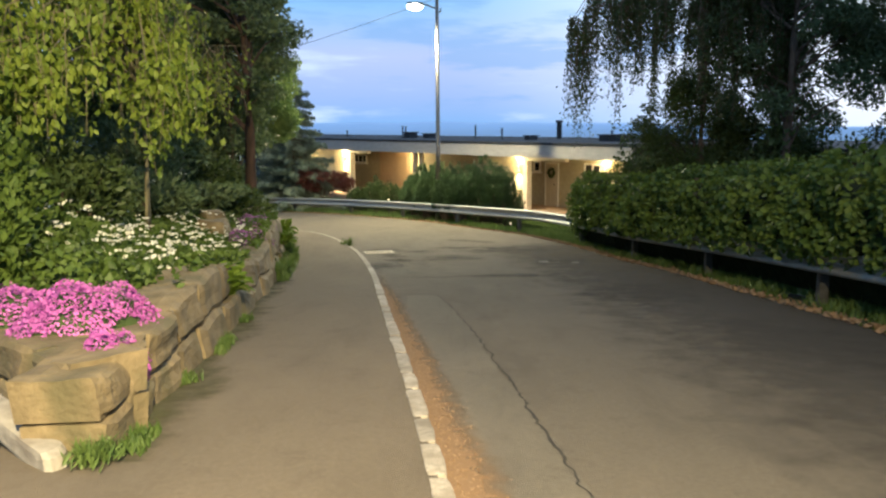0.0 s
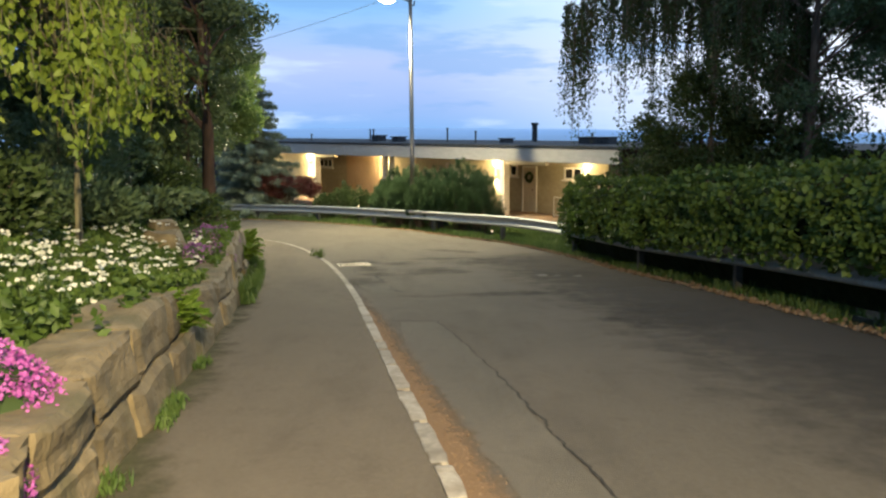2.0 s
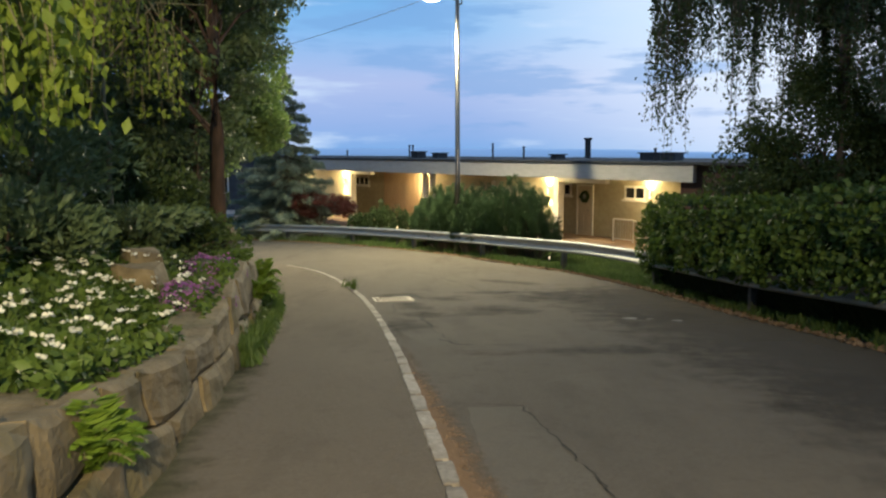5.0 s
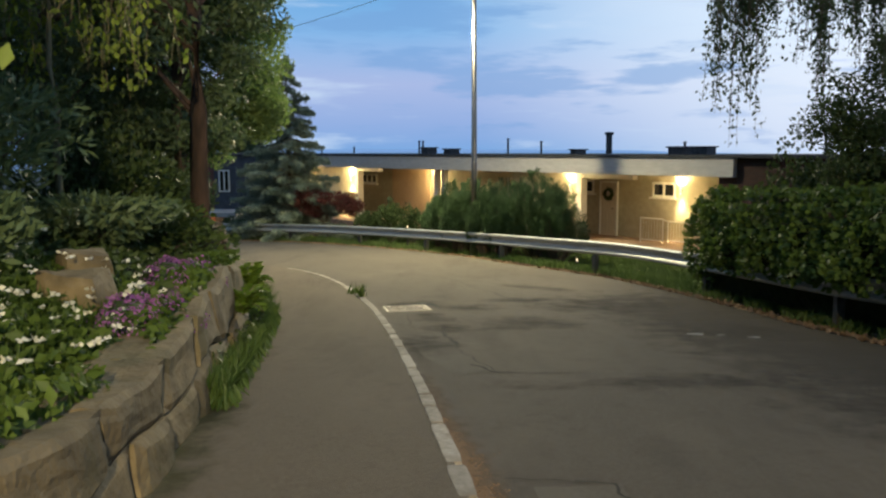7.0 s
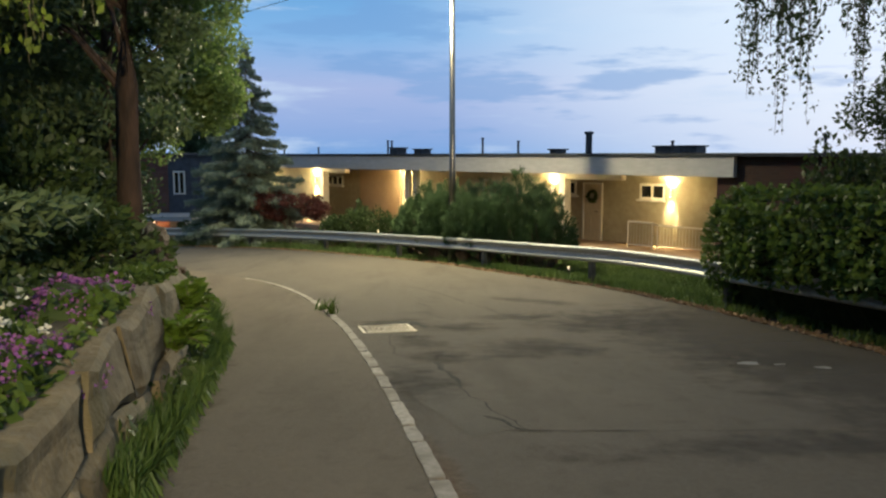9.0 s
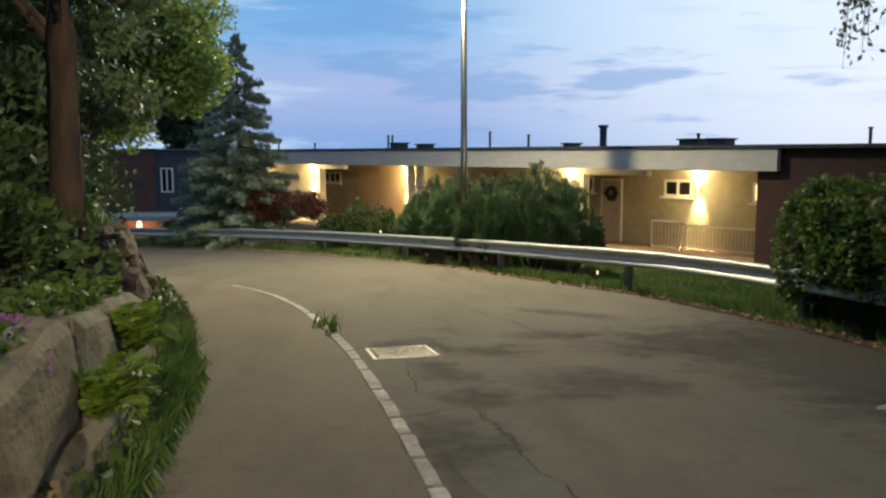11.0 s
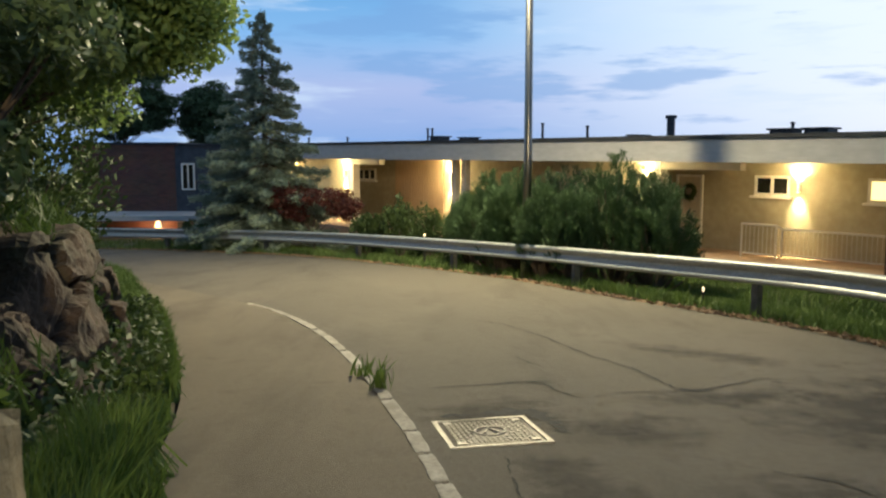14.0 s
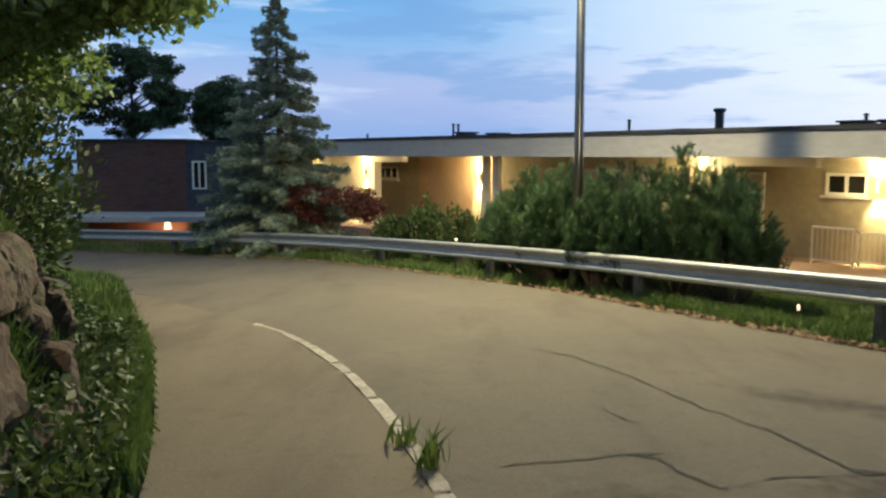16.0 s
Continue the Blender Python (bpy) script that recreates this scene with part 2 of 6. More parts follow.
mat("post_steel", (0.07, 0.07, 0.068), (0.12, 0.12, 0.115), 0.55, 9, 6, metal=0.7)
mat("pole_paint", (0.17, 0.163, 0.15), (0.23, 0.22, 0.205), 0.28, 12, 6, metal=1.0, stretch=(1, 1, 0.2))
mat("cast_iron", (0.30, 0.275, 0.23), (0.42, 0.39, 0.33), 0.6, 30, 6, metal=0.6, bump=0.4, bump_scale=120, c3=(0.26, 0.24, 0.20), scale3=6, amount3=0.5)
mat("fascia_paint", (0.39, 0.375, 0.36), (0.45, 0.435, 0.42), 0.6, 3, 6, c3=(0.38, 0.365, 0.34), scale3=0.8, amount3=0.35, stretch=(1, 1, 3))
mat("render_wall", (0.36, 0.315, 0.215), (0.43, 0.38, 0.265), 0.85, 5, 8, bump=0.2, bump_scale=120, c3=(0.29, 0.25, 0.17), scale3=0.9, amount3=0.4)
mat("column_paint", (0.60, 0.56, 0.48), (0.68, 0.64, 0.56), 0.7, 5, 6, bump=0.1)
mat("timber_panel", (0.40, 0.28, 0.17), (0.52, 0.37, 0.23), 0.65, 7, 6, stretch=(6, 6, 0.4), bump=0.3, bump_scale=30)
mat("roof_felt", (0.02, 0.021, 0.025), (0.04, 0.042, 0.048), 0.8, 8, 6, bump=0.2)
mat("chimney_metal", (0.03, 0.032, 0.036), (0.06, 0.062, 0.068), 0.5, 9, 6, metal=0.5)
mat("brick_mortar", (0.16, 0.14, 0.12), (0.22, 0.19, 0.165), 0.95, 30, 6)
mat("brick_red", (0.115, 0.05, 0.036), (0.185, 0.082, 0.055), 0.85, 9, 8, bump=0.4, bump_scale=60, c3=(0.09, 0.04, 0.03), scale3=1.3, amount3=0.5, random_tint=0.2)
mat("white_paint", (0.66, 0.64, 0.58), (0.74, 0.72, 0.66), 0.5, 6, 5)
mat("door_wood", (0.50, 0.43, 0.32), (0.60, 0.52, 0.40), 0.5, 6, 6, stretch=(5, 5, 0.5))
mat("terrace_paving", (0.30, 0.20, 0.14), (0.40, 0.28, 0.20), 0.85, 8, 8, bump=0.2, bump_scale=60, c3=(0.2, 0.14, 0.1), scale3=1, amount3=0.5)
mat("black_metal", (0.02, 0.02, 0.02), (0.04, 0.04, 0.04), 0.4, 9, 4, metal=0.4)
mat("bark", (0.055, 0.040, 0.030), (0.13, 0.095, 0.07), 0.95, 12, 8, stretch=(1, 1, 0.25), bump=0.9, bump_scale=26)
mat("pine_bark", (0.026, 0.017, 0.012), (0.065, 0.038, 0.026), 0.95, 10, 8, stretch=(1, 1, 0.3), bump=0.9, bump_scale=22)
mat("stem", (0.10, 0.09, 0.05), (0.17, 0.15, 0.085), 0.9, 10, 5)
# Blue haze and dusk brightness are put into the hills as emission.
glow_mat("hills_haze_glow", (0.17, 0.29, 0.48), 0.85)
mat("slate_wall", (0.035, 0.040, 0.052), (0.055, 0.064, 0.08), 0.8, 4, 6)
glass_mat("window_glass", (0.015, 0.014, 0.012))
# Near-black filler colour: the hedge's inner shade is painted in.
mat("hedge_shade", (0.010, 0.016, 0.006), (0.022, 0.030, 0.012), 0.95, 8, 6, bump=0.5, bump_scale=30, spec=0.1)
leaf_mat("hedge_leaf", (0.030, 0.062, 0.011), (0.112, 0.166, 0.033), 0.3, 0.6)
leaf_mat("birch_leaf", (0.022, 0.042, 0.014), (0.055, 0.085, 0.028), 0.25)
leaf_mat("pine_needle", (0.040, 0.066, 0.030), (0.105, 0.150, 0.066), 0.2)
leaf_mat("spruce_needle", (0.095, 0.140, 0.100), (0.320, 0.375, 0.280), 0.15)
leaf_mat("dark_leaf", (0.026, 0.047, 0.014), (0.070, 0.103, 0.030), 0.25)
leaf_mat("bluegreen_leaf", (0.048, 0.082, 0.038), (0.130, 0.178, 0.080), 0.25)
leaf_mat("lime_leaf", (0.090, 0.145, 0.020), (0.230, 0.290, 0.042), 0.4)
leaf_mat("fresh_leaf", (0.042, 0.076, 0.015), (0.104, 0.158, 0.030), 0.35)
leaf_mat("grass_blade", (0.040, 0.080, 0.018), (0.120, 0.175, 0.045), 0.3)
leaf_mat("fern_leaf", (0.080, 0.150, 0.018), (0.165, 0.250, 0.030), 0.4)
leaf_mat("mugo_needle", (0.016, 0.042, 0.016), (0.060, 0.105, 0.038), 0.15, 0.7)
leaf_mat("rowan_leaf", (0.080, 0.140, 0.040), (0.200, 0.285, 0.090), 0.42)
leaf_mat("maple_leaf", (0.060, 0.018, 0.014), (0.140, 0.042, 0.030), 0.3)
leaf_mat("pink_petal", (0.34, 0.060, 0.31), (0.56, 0.18, 0.51), 0.25, 0.7)
leaf_mat("purple_petal", (0.20, 0.06, 0.23), (0.36, 0.15, 0.38), 0.25, 0.7)
leaf_mat("white_petal", (0.58, 0.58, 0.48), (0.74, 0.74, 0.67), 0.2, 0.7)
leaf_mat("yellow_petal", (0.60, 0.42, 0.03), (0.75, 0.55, 0.06), 0.2, 0.7)
mat("faded_paint", (0.13, 0.125, 0.115), (0.20, 0.193, 0.183), 0.85, 12, 8)
glow_mat("lamp_lens", (1.0, 0.90, 0.72), 120.0)
glow_mat("lamp_glow", (1.0, 0.78, 0.42), 10.0)
glow_mat("lit_window", (1.0, 0.80, 0.34), 1.7)
glow_mat("garden_glow", (1.0, 0.78, 0.50), 1.3)
M = MATS

# ---------------------------------------------------------------- geometry helpers


def catmull(pts, per=8):
    P = [Vector(p) for p in pts]
    out = []
    for i in range(len(P) - 1):
        a, b, c, d = P[max(i - 1, 0)], P[i], P[i + 1], P[min(i + 2, len(P) - 1)]
        for k in range(per):
            t = k / per
            out.append(0.5 * ((2 * b) + (c - a) * t + (2 * a - 5 * b + 4 * c - d) * t * t + (3 * b - a - 3 * c + d) * t ** 3))
    out.append(P[-1])
    return out


_gy = np.arange(-80.0, 120.0, 0.25)
_gz = np.interp(_gy, [-80, -40, 0, 10, 18, 22, 25, 28, 31, 37, 42, 60, 120], [3.6, 3.6, 0.03, -0.92, -1.68, -1.95, -2.08, -2.22, -2.35, -2.70, -3.0, -3.3, -3.3])
_gz = np.convolve(np.pad(_gz, 6, mode="edge"), np.ones(13) / 13, mode="valid")


def g(y):
    """Height of the road along the hill."""
    return float(np.interp(y, _gy, _gz))


KERB = catmull([(0.86, -6), (-0.01, 3.45), (-0.65, 9.1), (-1.24, 14.1), (-1.83, 18.1), (-2.43, 21), (-3.2, 23.6), (-4.28, 25.9), (-5.48, 27.4), (-7.74, 29.8), (-10.5, 31.6), (-15, 33.5), (-22, 36)])
EDGE = catmull([(4.6, -6), (4.5, 3.45), (4.45, 9.1), (4.3, 14.1), (3.95, 18.1), (3.5, 21.7), (2.6, 24.6), (0.9, 27.7), (-0.9, 30.9), (-4.8, 36), (-8.4, 38.8), (-13, 40.7), (-22, 43)])
WALL = catmull([(-1.78, 4.0), (-2.36, 9.1), (-2.95, 14.1), (-3.6, 18.5), (-4.1, 21), (-5.0, 23.6), (-5.8, 25.5), (-6.9, 27.4), (-8.7, 31), (-11.0, 32.6), (-15.2, 34.2), (-22, 36.6)])


def signed(px, py, line):
    """Distance from the points to a polyline, positive on its left."""
    a = np.array([(p.x, p.y) for p in line])
    best = np.full(px.shape, 1e9)
    side = np.zeros(px.shape)
    for (ax, ay), (bx, by) in zip(a[:-1], a[1:]):
        dx, dy = bx - ax, by - ay
        t = np.clip(((px - ax) * dx + (py - ay) * dy) / (dx * dx + dy * dy), 0, 1)
        ex, ey = px - ax - t * dx, py - ay - t * dy
        d = np.hypot(ex, ey)
        s = np.sign(dx * ey - dy * ex)
        near = d < best
        best = np.where(near, d, best)
        side = np.where(near, s, side)
    return best * side


BANK_LINE = [Vector((-9.0, 9.4)), Vector((-3.3, 5.45))] + WALL


def land(px, py):
    """Height of the ground at arrays of places."""
    px, py = np.asarray(px, float), np.asarray(py, float)
    base = np.interp(py, _gy, _gz)
    dl = signed(px, py, BANK_LINE)
    front = py > 4.1 + np.clip(-1.75 - px, 0, 20) * 0.70
    wx = np.interp(py, [p.y for p in WALL], [p.x for p in WALL])
    dl = np.where(front & ((py > 20) | (px < wx)), dl, -np.abs(dl))
    dr = -signed(px, py, EDGE)
    z = base - 0.09
    up = np.clip((dl - 0.22) / 0.2, 0, 1)
    wallh = np.interp(py, [3, 9, 11.5, 12.5, 13.6, 15, 16.8, 17.6, 19, 22, 23.8, 34], [0.50, 0.52, 0.46, 0.54, 0.70, 0.88, 0.90, 0.66, 0.45, 0.5, 0.2, 0.15])
    bank = wallh * up + np.interp(py, [0, 19, 23, 25], [0.38, 0.36, 0.3, 0.16]) * np.clip(dl - 0.4, 0, 3.5) + 0.22 * np.clip(dl - 3.9, 0, 14)
    bank = bank + np.interp(py, [17.5, 18.5], [0, 0.10]) * np.clip(dl / 0.08, 0, 1) * (1 - up)
    z = np.where(dl > 0, z + bank + 0.06 * up * np.sin(px * 3.1 + 1) * np.sin(py * 2.3), z)
    fall = np.clip((dr - 0.9) * 0.35, 0, 1e9)
    low = np.minimum(base - 0.06, -2.62)
    z = np.where(dr > 0, np.maximum(z - fall, low), z)
    far = np.clip(np.maximum(py - 62, np.abs(px) * 0.8 - 60), 0, 1e9)
    z = z - np.minimum(far * 0.35, 75)
    return z


def h(x, y):
    return float(land(np.array([x]), np.array([y]))[0])


def mesh_from(name, verts, faces, material=None, smooth=False):
    me = bpy.data.meshes.new(name)
    me.from_pydata([tuple(v) for v in verts], [], faces)
    if material:
        me.materials.append(material)
    if smooth:
        me.polygons.foreach_set("use_smooth", [True] * len(me.polygons))
    me.update()
    return me


def put(name, bm, material, parent=None, label="", smooth=False):
    me = bpy.data.meshes.new(name)
    bm.to_mesh(me)
    bm.free()
    me.materials.append(material)
    if smooth:
        me.polygons.foreach_set("use_smooth", [True] * len(me.polygons))
    ob = new(name, me)
    if parent:
        ob.parent = parent
    if label:
        ob["label"] = label
    return ob


def part(name, bm, material, parent, label="", smooth=False):
    return put(name, bm, material, parent, label, smooth)


def part_me(name, me, parent, label=""):
    ob = new(name, me)
    ob.parent = parent
    if label:
        ob["label"] = label
    return ob


def thing(name, at=(0, 0, 0), turn=0.0, label="", category="", group="", kind=""):
    ob = new(name)
    ob.empty_display_size = 0.1
    ob.matrix_basis = pose(at[0], at[1], at[2], 0, 0, turn)
    return tagged(ob, label, category, group, kind)


def add_box(bm, x0, x1, y0, y1, z0, z1, bevel=0.0):
    made = bmesh.ops.create_cube(bm, size=1.0, matrix=Matrix.Translation(((x0 + x1) / 2, (y0 + y1) / 2, (z0 + z1) / 2)) @ Matrix.Diagonal((x1 - x0, y1 - y0, z1 - z0, 1)))
    if bevel:
        es = list({e for v in made["verts"] for e in v.link_edges})
        bmesh.ops.bevel(bm, geom=es, offset=bevel, segments=2, affect="EDGES", profile=0.7)
    return bm


def box(x0, x1, y0, y1, z0, z1, bevel=0.0):
    return add_box(bmesh.new(), x0, x1, y0, y1, z0, z1, bevel)


def add_tube(bm, pts, radii, sides=8, cap=True):
    rings = []
    for i, p in enumerate(pts):
        p = Vector(p)
        d = (Vector(pts[min(i + 1, len(pts) - 1)]) - Vector(pts[max(i - 1, 0)])).normalized()
        q = d.to_track_quat("Z", "Y")
        rings.append([bm.verts.new(p + q @ Vector((radii[i] * math.cos(2 * math.pi * k / sides), radii[i] * math.sin(2 * math.pi * k / sides), 0))) for k in range(sides)])
    for a, b in zip(rings[:-1], rings[1:]):
        for k in range(sides):
            bm.faces.new((a[k], a[(k + 1) % sides], b[(k + 1) % sides], b[k]))
    if cap:
        bm.faces.new(rings[0][::-1])
        bm.faces.new(rings[-1])
    return bm


def tube(pts, radii, sides=8):
    return add_tube(bmesh.new(), pts, radii if isinstance(radii, (list, tuple)) else [radii] * len(pts), sides)


rng = np.random.default_rng(7)


def leaf_mesh(name, centres, size, material, long=1.6, droop=0.0, flat=0.0, aim=None, spread=0.35):
    """One mesh of small pointed leaves, a folded pair of triangles each, at the given places."""
    c = np.asarray(centres, float)
    n = len(c)
    if aim is None:
        d = rng.normal(size=(n, 3))
        d[:, 2] = d[:, 2] * (1 - flat) - droop
    else:
        d = np.asarray(aim, float) + rng.normal(size=(n, 3)) * spread
    d /= np.linalg.norm(d, axis=1, keepdims=True) + 1e-9
    w = np.cross(d, rng.normal(size=(n, 3)))
    w /= np.linalg.norm(w, axis=1, keepdims=True) + 1e-9
    k = np.cross(d, w)
    s = np.asarray(size) * rng.uniform(0.65, 1.3, n)
    s = s[:, None]
    a = c - d * s * long * 0.5
    b = c + d * s * long * 0.5
    l = c + w * s * 0.5 + k * s * 0.16
    r = c - w * s * 0.5 + k * s * 0.16
    v = np.stack([a, r, b, l], axis=1).reshape(-1, 3)
    me = bpy.data.meshes.new(name)
    me.vertices.add(4 * n)
    me.vertices.foreach_set("co", v.ravel())
    me.loops.add(6 * n)
    i0 = np.arange(n)[:, None] * 4
    idx = (i0 + np.array([[0, 1, 2, 0, 2, 3]])).ravel()
    me.loops.foreach_set("vertex_index", idx.astype(np.int32))
    me.polygons.add(2 * n)
    me.polygons.foreach_set("loop_start", np.arange(0, 6 * n, 3, dtype=np.int32))
    me.materials.append(material)
    me.update(calc_edges=True)
    me.validate()
    return me


def blob_points(n, centre, radii, shell=0.45):
    d = rng.normal(size=(n, 3))
    d /= np.linalg.norm(d, axis=1, keepdims=True)
    r = rng.uniform(shell, 1.0, (n, 1)) ** 0.6
    return np.asarray(centre) + d * r * np.asarray(radii)


def strip(name, left, right, zoff, material, cols=6, label="", dz_left=0.0):
    """A sheet between two lines that follows the hill."""
    verts, faces = [], []
    for a, b in zip(left, right):
        for k in range(cols + 1):
            p = a.lerp(b, k / cols)
            verts.append((p.x, p.y, g(p.y) + zoff))
    w = cols + 1
    for i in range(len(left) - 1):
        for k in range(cols):
            faces.append((i * w + k, i * w + k + 1, (i + 1) * w + k + 1, (i + 1) * w + k))
    ob = new(name, mesh_from(name, verts, faces, material, True))
    return tagged(ob, label, "", "", "structure")


# ---------------------------------------------------------------- ground, road, pavement


def axis(fine0, fine1, step, far0, far1, n=16):
    a = np.arange(fine0, fine1 + 1e-6, step)
    lo = fine0 - np.geomspace(step * 1.5, fine0 - far0, n)[::-1]
    hi = fine1 + np.geomspace(step * 1.5, far1 - fine1, n)
    return np.concatenate([lo, a, hi])


def build_ground():
    xs, ys = axis(-16, 14, 0.3, -4500, 4500), axis(-6, 50, 0.3, -300, 4700)
    X, Y = np.meshgrid(xs, ys)
    Z = land(X.ravel(), Y.ravel())
    v = np.stack([X.ravel(), Y.ravel(), Z], axis=1)
    nx, ny = len(xs), len(ys)
    f = [(j * nx + i, j * nx + i + 1, (j + 1) * nx + i + 1, (j + 1) * nx + i) for j in range(ny - 1) for i in range(nx - 1)]
    ob = new("ground", mesh_from("ground", v, f, M["soil"], True))
    tagged(ob, "dark soil and low green cover on the hillside", "ground", "", "structure")


build_ground()
strip("road", KERB, EDGE, -0.02, M["asphalt"], 10, "worn grey asphalt road bending downhill with stains")
FOOT = [Vector((-3.6, -6)).lerp(WALL[0], k / 8) for k in range(8)] + WALL
strip("pavement", FOOT, KERB, 0.03, M["pavement_asphalt"], 6, "worn brownish asphalt footpath beside the road")
strip("driveway", [Vector((-9, -6 + 1.7 * k)) for k in range(7)], [Vector((-3.0, -6)).lerp(Vector((-1.62, 4.2)), k / 6) for k in range(7)], 0.026, M["pavement_asphalt"], 4, "worn brownish asphalt forecourt")


def ribbon(name, pts, width, zoff, material, label, category="", jitter=0.8):
    """A thin irregular strip lying on the road."""
    line = [Vector(p) for p in pts]
    fine = []
    for a, b in zip(line[:-1], line[1:]):
        n = max(2, int((b - a).length / 0.045))
        for k in range(n):
            fine.append(a.lerp(b, k / n))
    fine.append(line[-1])
    verts, faces = [], []
    for i, p in enumerate(fine):
        d = (fine[min(i + 1, len(fine) - 1)] - fine[max(i - 1, 0)]).normalized()
        nrm = Vector((-d.y, d.x))
        slow, quick = noise.noise((p.x * 2.3, p.y * 2.3, 5.0)), noise.noise((p.x * 11, p.y * 11, 8.0))
        w = width * 0.5 * max(0.06, 1 + jitter * (1.5 * slow + 1.0 * quick + 0.5 * rng.uniform(-1, 1)))
        w *= 0.2 if i in (0, len(fine) - 1) else 1
        o = nrm * (0.06 * noise.noise((p.x * 3.1, p.y * 3.1, 2.0)) + 0.03 * noise.noise((p.x * 13, p.y * 13, 3.0)) + width * 0.3 * rng.uniform(-1, 1)) * jitter
        for s in (-1, 1):
            q = p + nrm * w * s + o
            verts.append((q.x, q.y, g(q.y) + zoff - 0.02))
    for i in range(len(fine) - 1):
        faces.append((2 * i, 2 * i + 1, 2 * i + 3, 2 * i + 2))
    return tagged(new(name, mesh_from(name, verts, faces, material)), label, category, "", "structure")


def patch(name, outline, zoff, material, label):
    """A flat repair with a ragged outline."""
    pts = [Vector(p) for p in outline]
    fine = []
    for a, b in zip(pts, pts[1:] + pts[:1]):
        n = max(2, int((b - a).length / 0.25))
        fine += [a.lerp(b, k / n) for k in range(n)]
    fine = [p + Vector((rng.uniform(-0.03, 0.03), rng.uniform(-0.03, 0.03))) for p in fine]
    bm = bmesh.new()
    vs = [bm.verts.new((p.x, p.y, g(p.y) + zoff - 0.02)) for p in fine]
    bmesh.ops.triangulate(bm, faces=[bm.faces.new(vs)])
    ob = put(name, bm, material)
    return tagged(ob, label, "", "", "structure")


patch("asphalt_patch", [(0.70, -5.5), (0.68, 3.44), (0.62, 4.3), (0.49, 5.9), (0.32, 8.1), (-0.06, 11.4), (-0.55, 11.37), (-0.40, 9.1), (0.02, 6.0), (0.30, 3.0), (0.78, -3)], 0.004, M["asphalt_repair"], "darker asphalt repair strip along the kerb")
patch("asphalt_patch", [(-1.5, 17.3), (-1.0, 17.7), (-0.82, 16.1), (-0.5, 14.8), (-0.9, 14.6), (-1.2, 15.6)], 0.004, M["asphalt_repair"], "darker asphalt repair by the kerb")


def cover_sheet(name, places, cover, zoff, material, label, category=""):
    """A grid of road-hugging places with a cover value each."""
    nu, nv = len(places), len(places[0])
    verts = [(x, y, g(y) + zoff) for row in places for x, y in row]
    faces = [(i * nv + k, i * nv + k + 1, (i + 1) * nv + k + 1, (i + 1) * nv + k) for i in range(nu - 1) for k in range(nv - 1)]
    me = mesh_from(name, verts, faces, M[material], True)
    att = me.attributes.new("cover", "FLOAT", "POINT")
    att.data.foreach_set("value", [c for row in cover for c in row])
    return tagged(new(name, me), label, category, "", "structure")


def soft_spot(cx, cy, rx, ry, turn, zoff, material, name, label, strong=1.0):
    """An oval deposit fading out at its rim."""
    ca, sa = math.cos(radians(turn)), math.sin(radians(turn))
    P, C = [], []
    for i in range(17):
        u = -1 + i / 8
        P.append([(cx + rx * u * ca - ry * v * sa, cy + rx * u * sa + ry * v * ca) for v in (-1 + k / 8 for k in range(17))])
        C.append([strong * max(0.0, 1 - math.hypot(u, v)) ** 0.7 for v in (-1 + k / 8 for k in range(17))])
    return cover_sheet(name, P, C, zoff, material, label)



def lane_shade():
    """Shade painted as darker asphalt along the outer half of the road."""
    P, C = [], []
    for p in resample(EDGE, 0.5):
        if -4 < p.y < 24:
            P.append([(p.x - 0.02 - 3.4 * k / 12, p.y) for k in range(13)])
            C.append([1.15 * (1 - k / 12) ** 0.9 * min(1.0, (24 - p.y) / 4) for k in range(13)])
    cover_sheet("lane_shade", P, C, -0.0155, "stain_and_shade", "painted shade darkening the asphalt along the outer road edge")


STAIN = "dark worn stain on the asphalt"
for cx, cy, rx, ry, tn in ((1.6, 20.6, 2.2, 1.7, 20), (0.2, 18.4, 1.3, 1.2, -30), (2.7, 17.6, 1.5, 1.0, 10), (-1.3, 16.6, 0.75, 1.5, 8), (1.2, 14.2, 2.6, 0.55, 3), (2.9, 11.6, 1.4, 2.4, 0), (-1.6, 20.7, 0.95, 0.8, 10), (-0.6, 20.2, 0.8, 0.9, 0), (0.4, 21.2, 1.6, 0.45, 8), (-0.9, 18.0, 0.7, 0.8, 20), (-1.2, 19.0, 0.5, 1.1, 12), (0.9, 23.0, 1.3, 0.5, -35), (3.4, 7.4, 1.1, 2.6, 2)):
    soft_spot(cx, cy, rx, ry, tn, -0.0145, "stain_and_shade", "asphalt_stain", STAIN, 0.62)
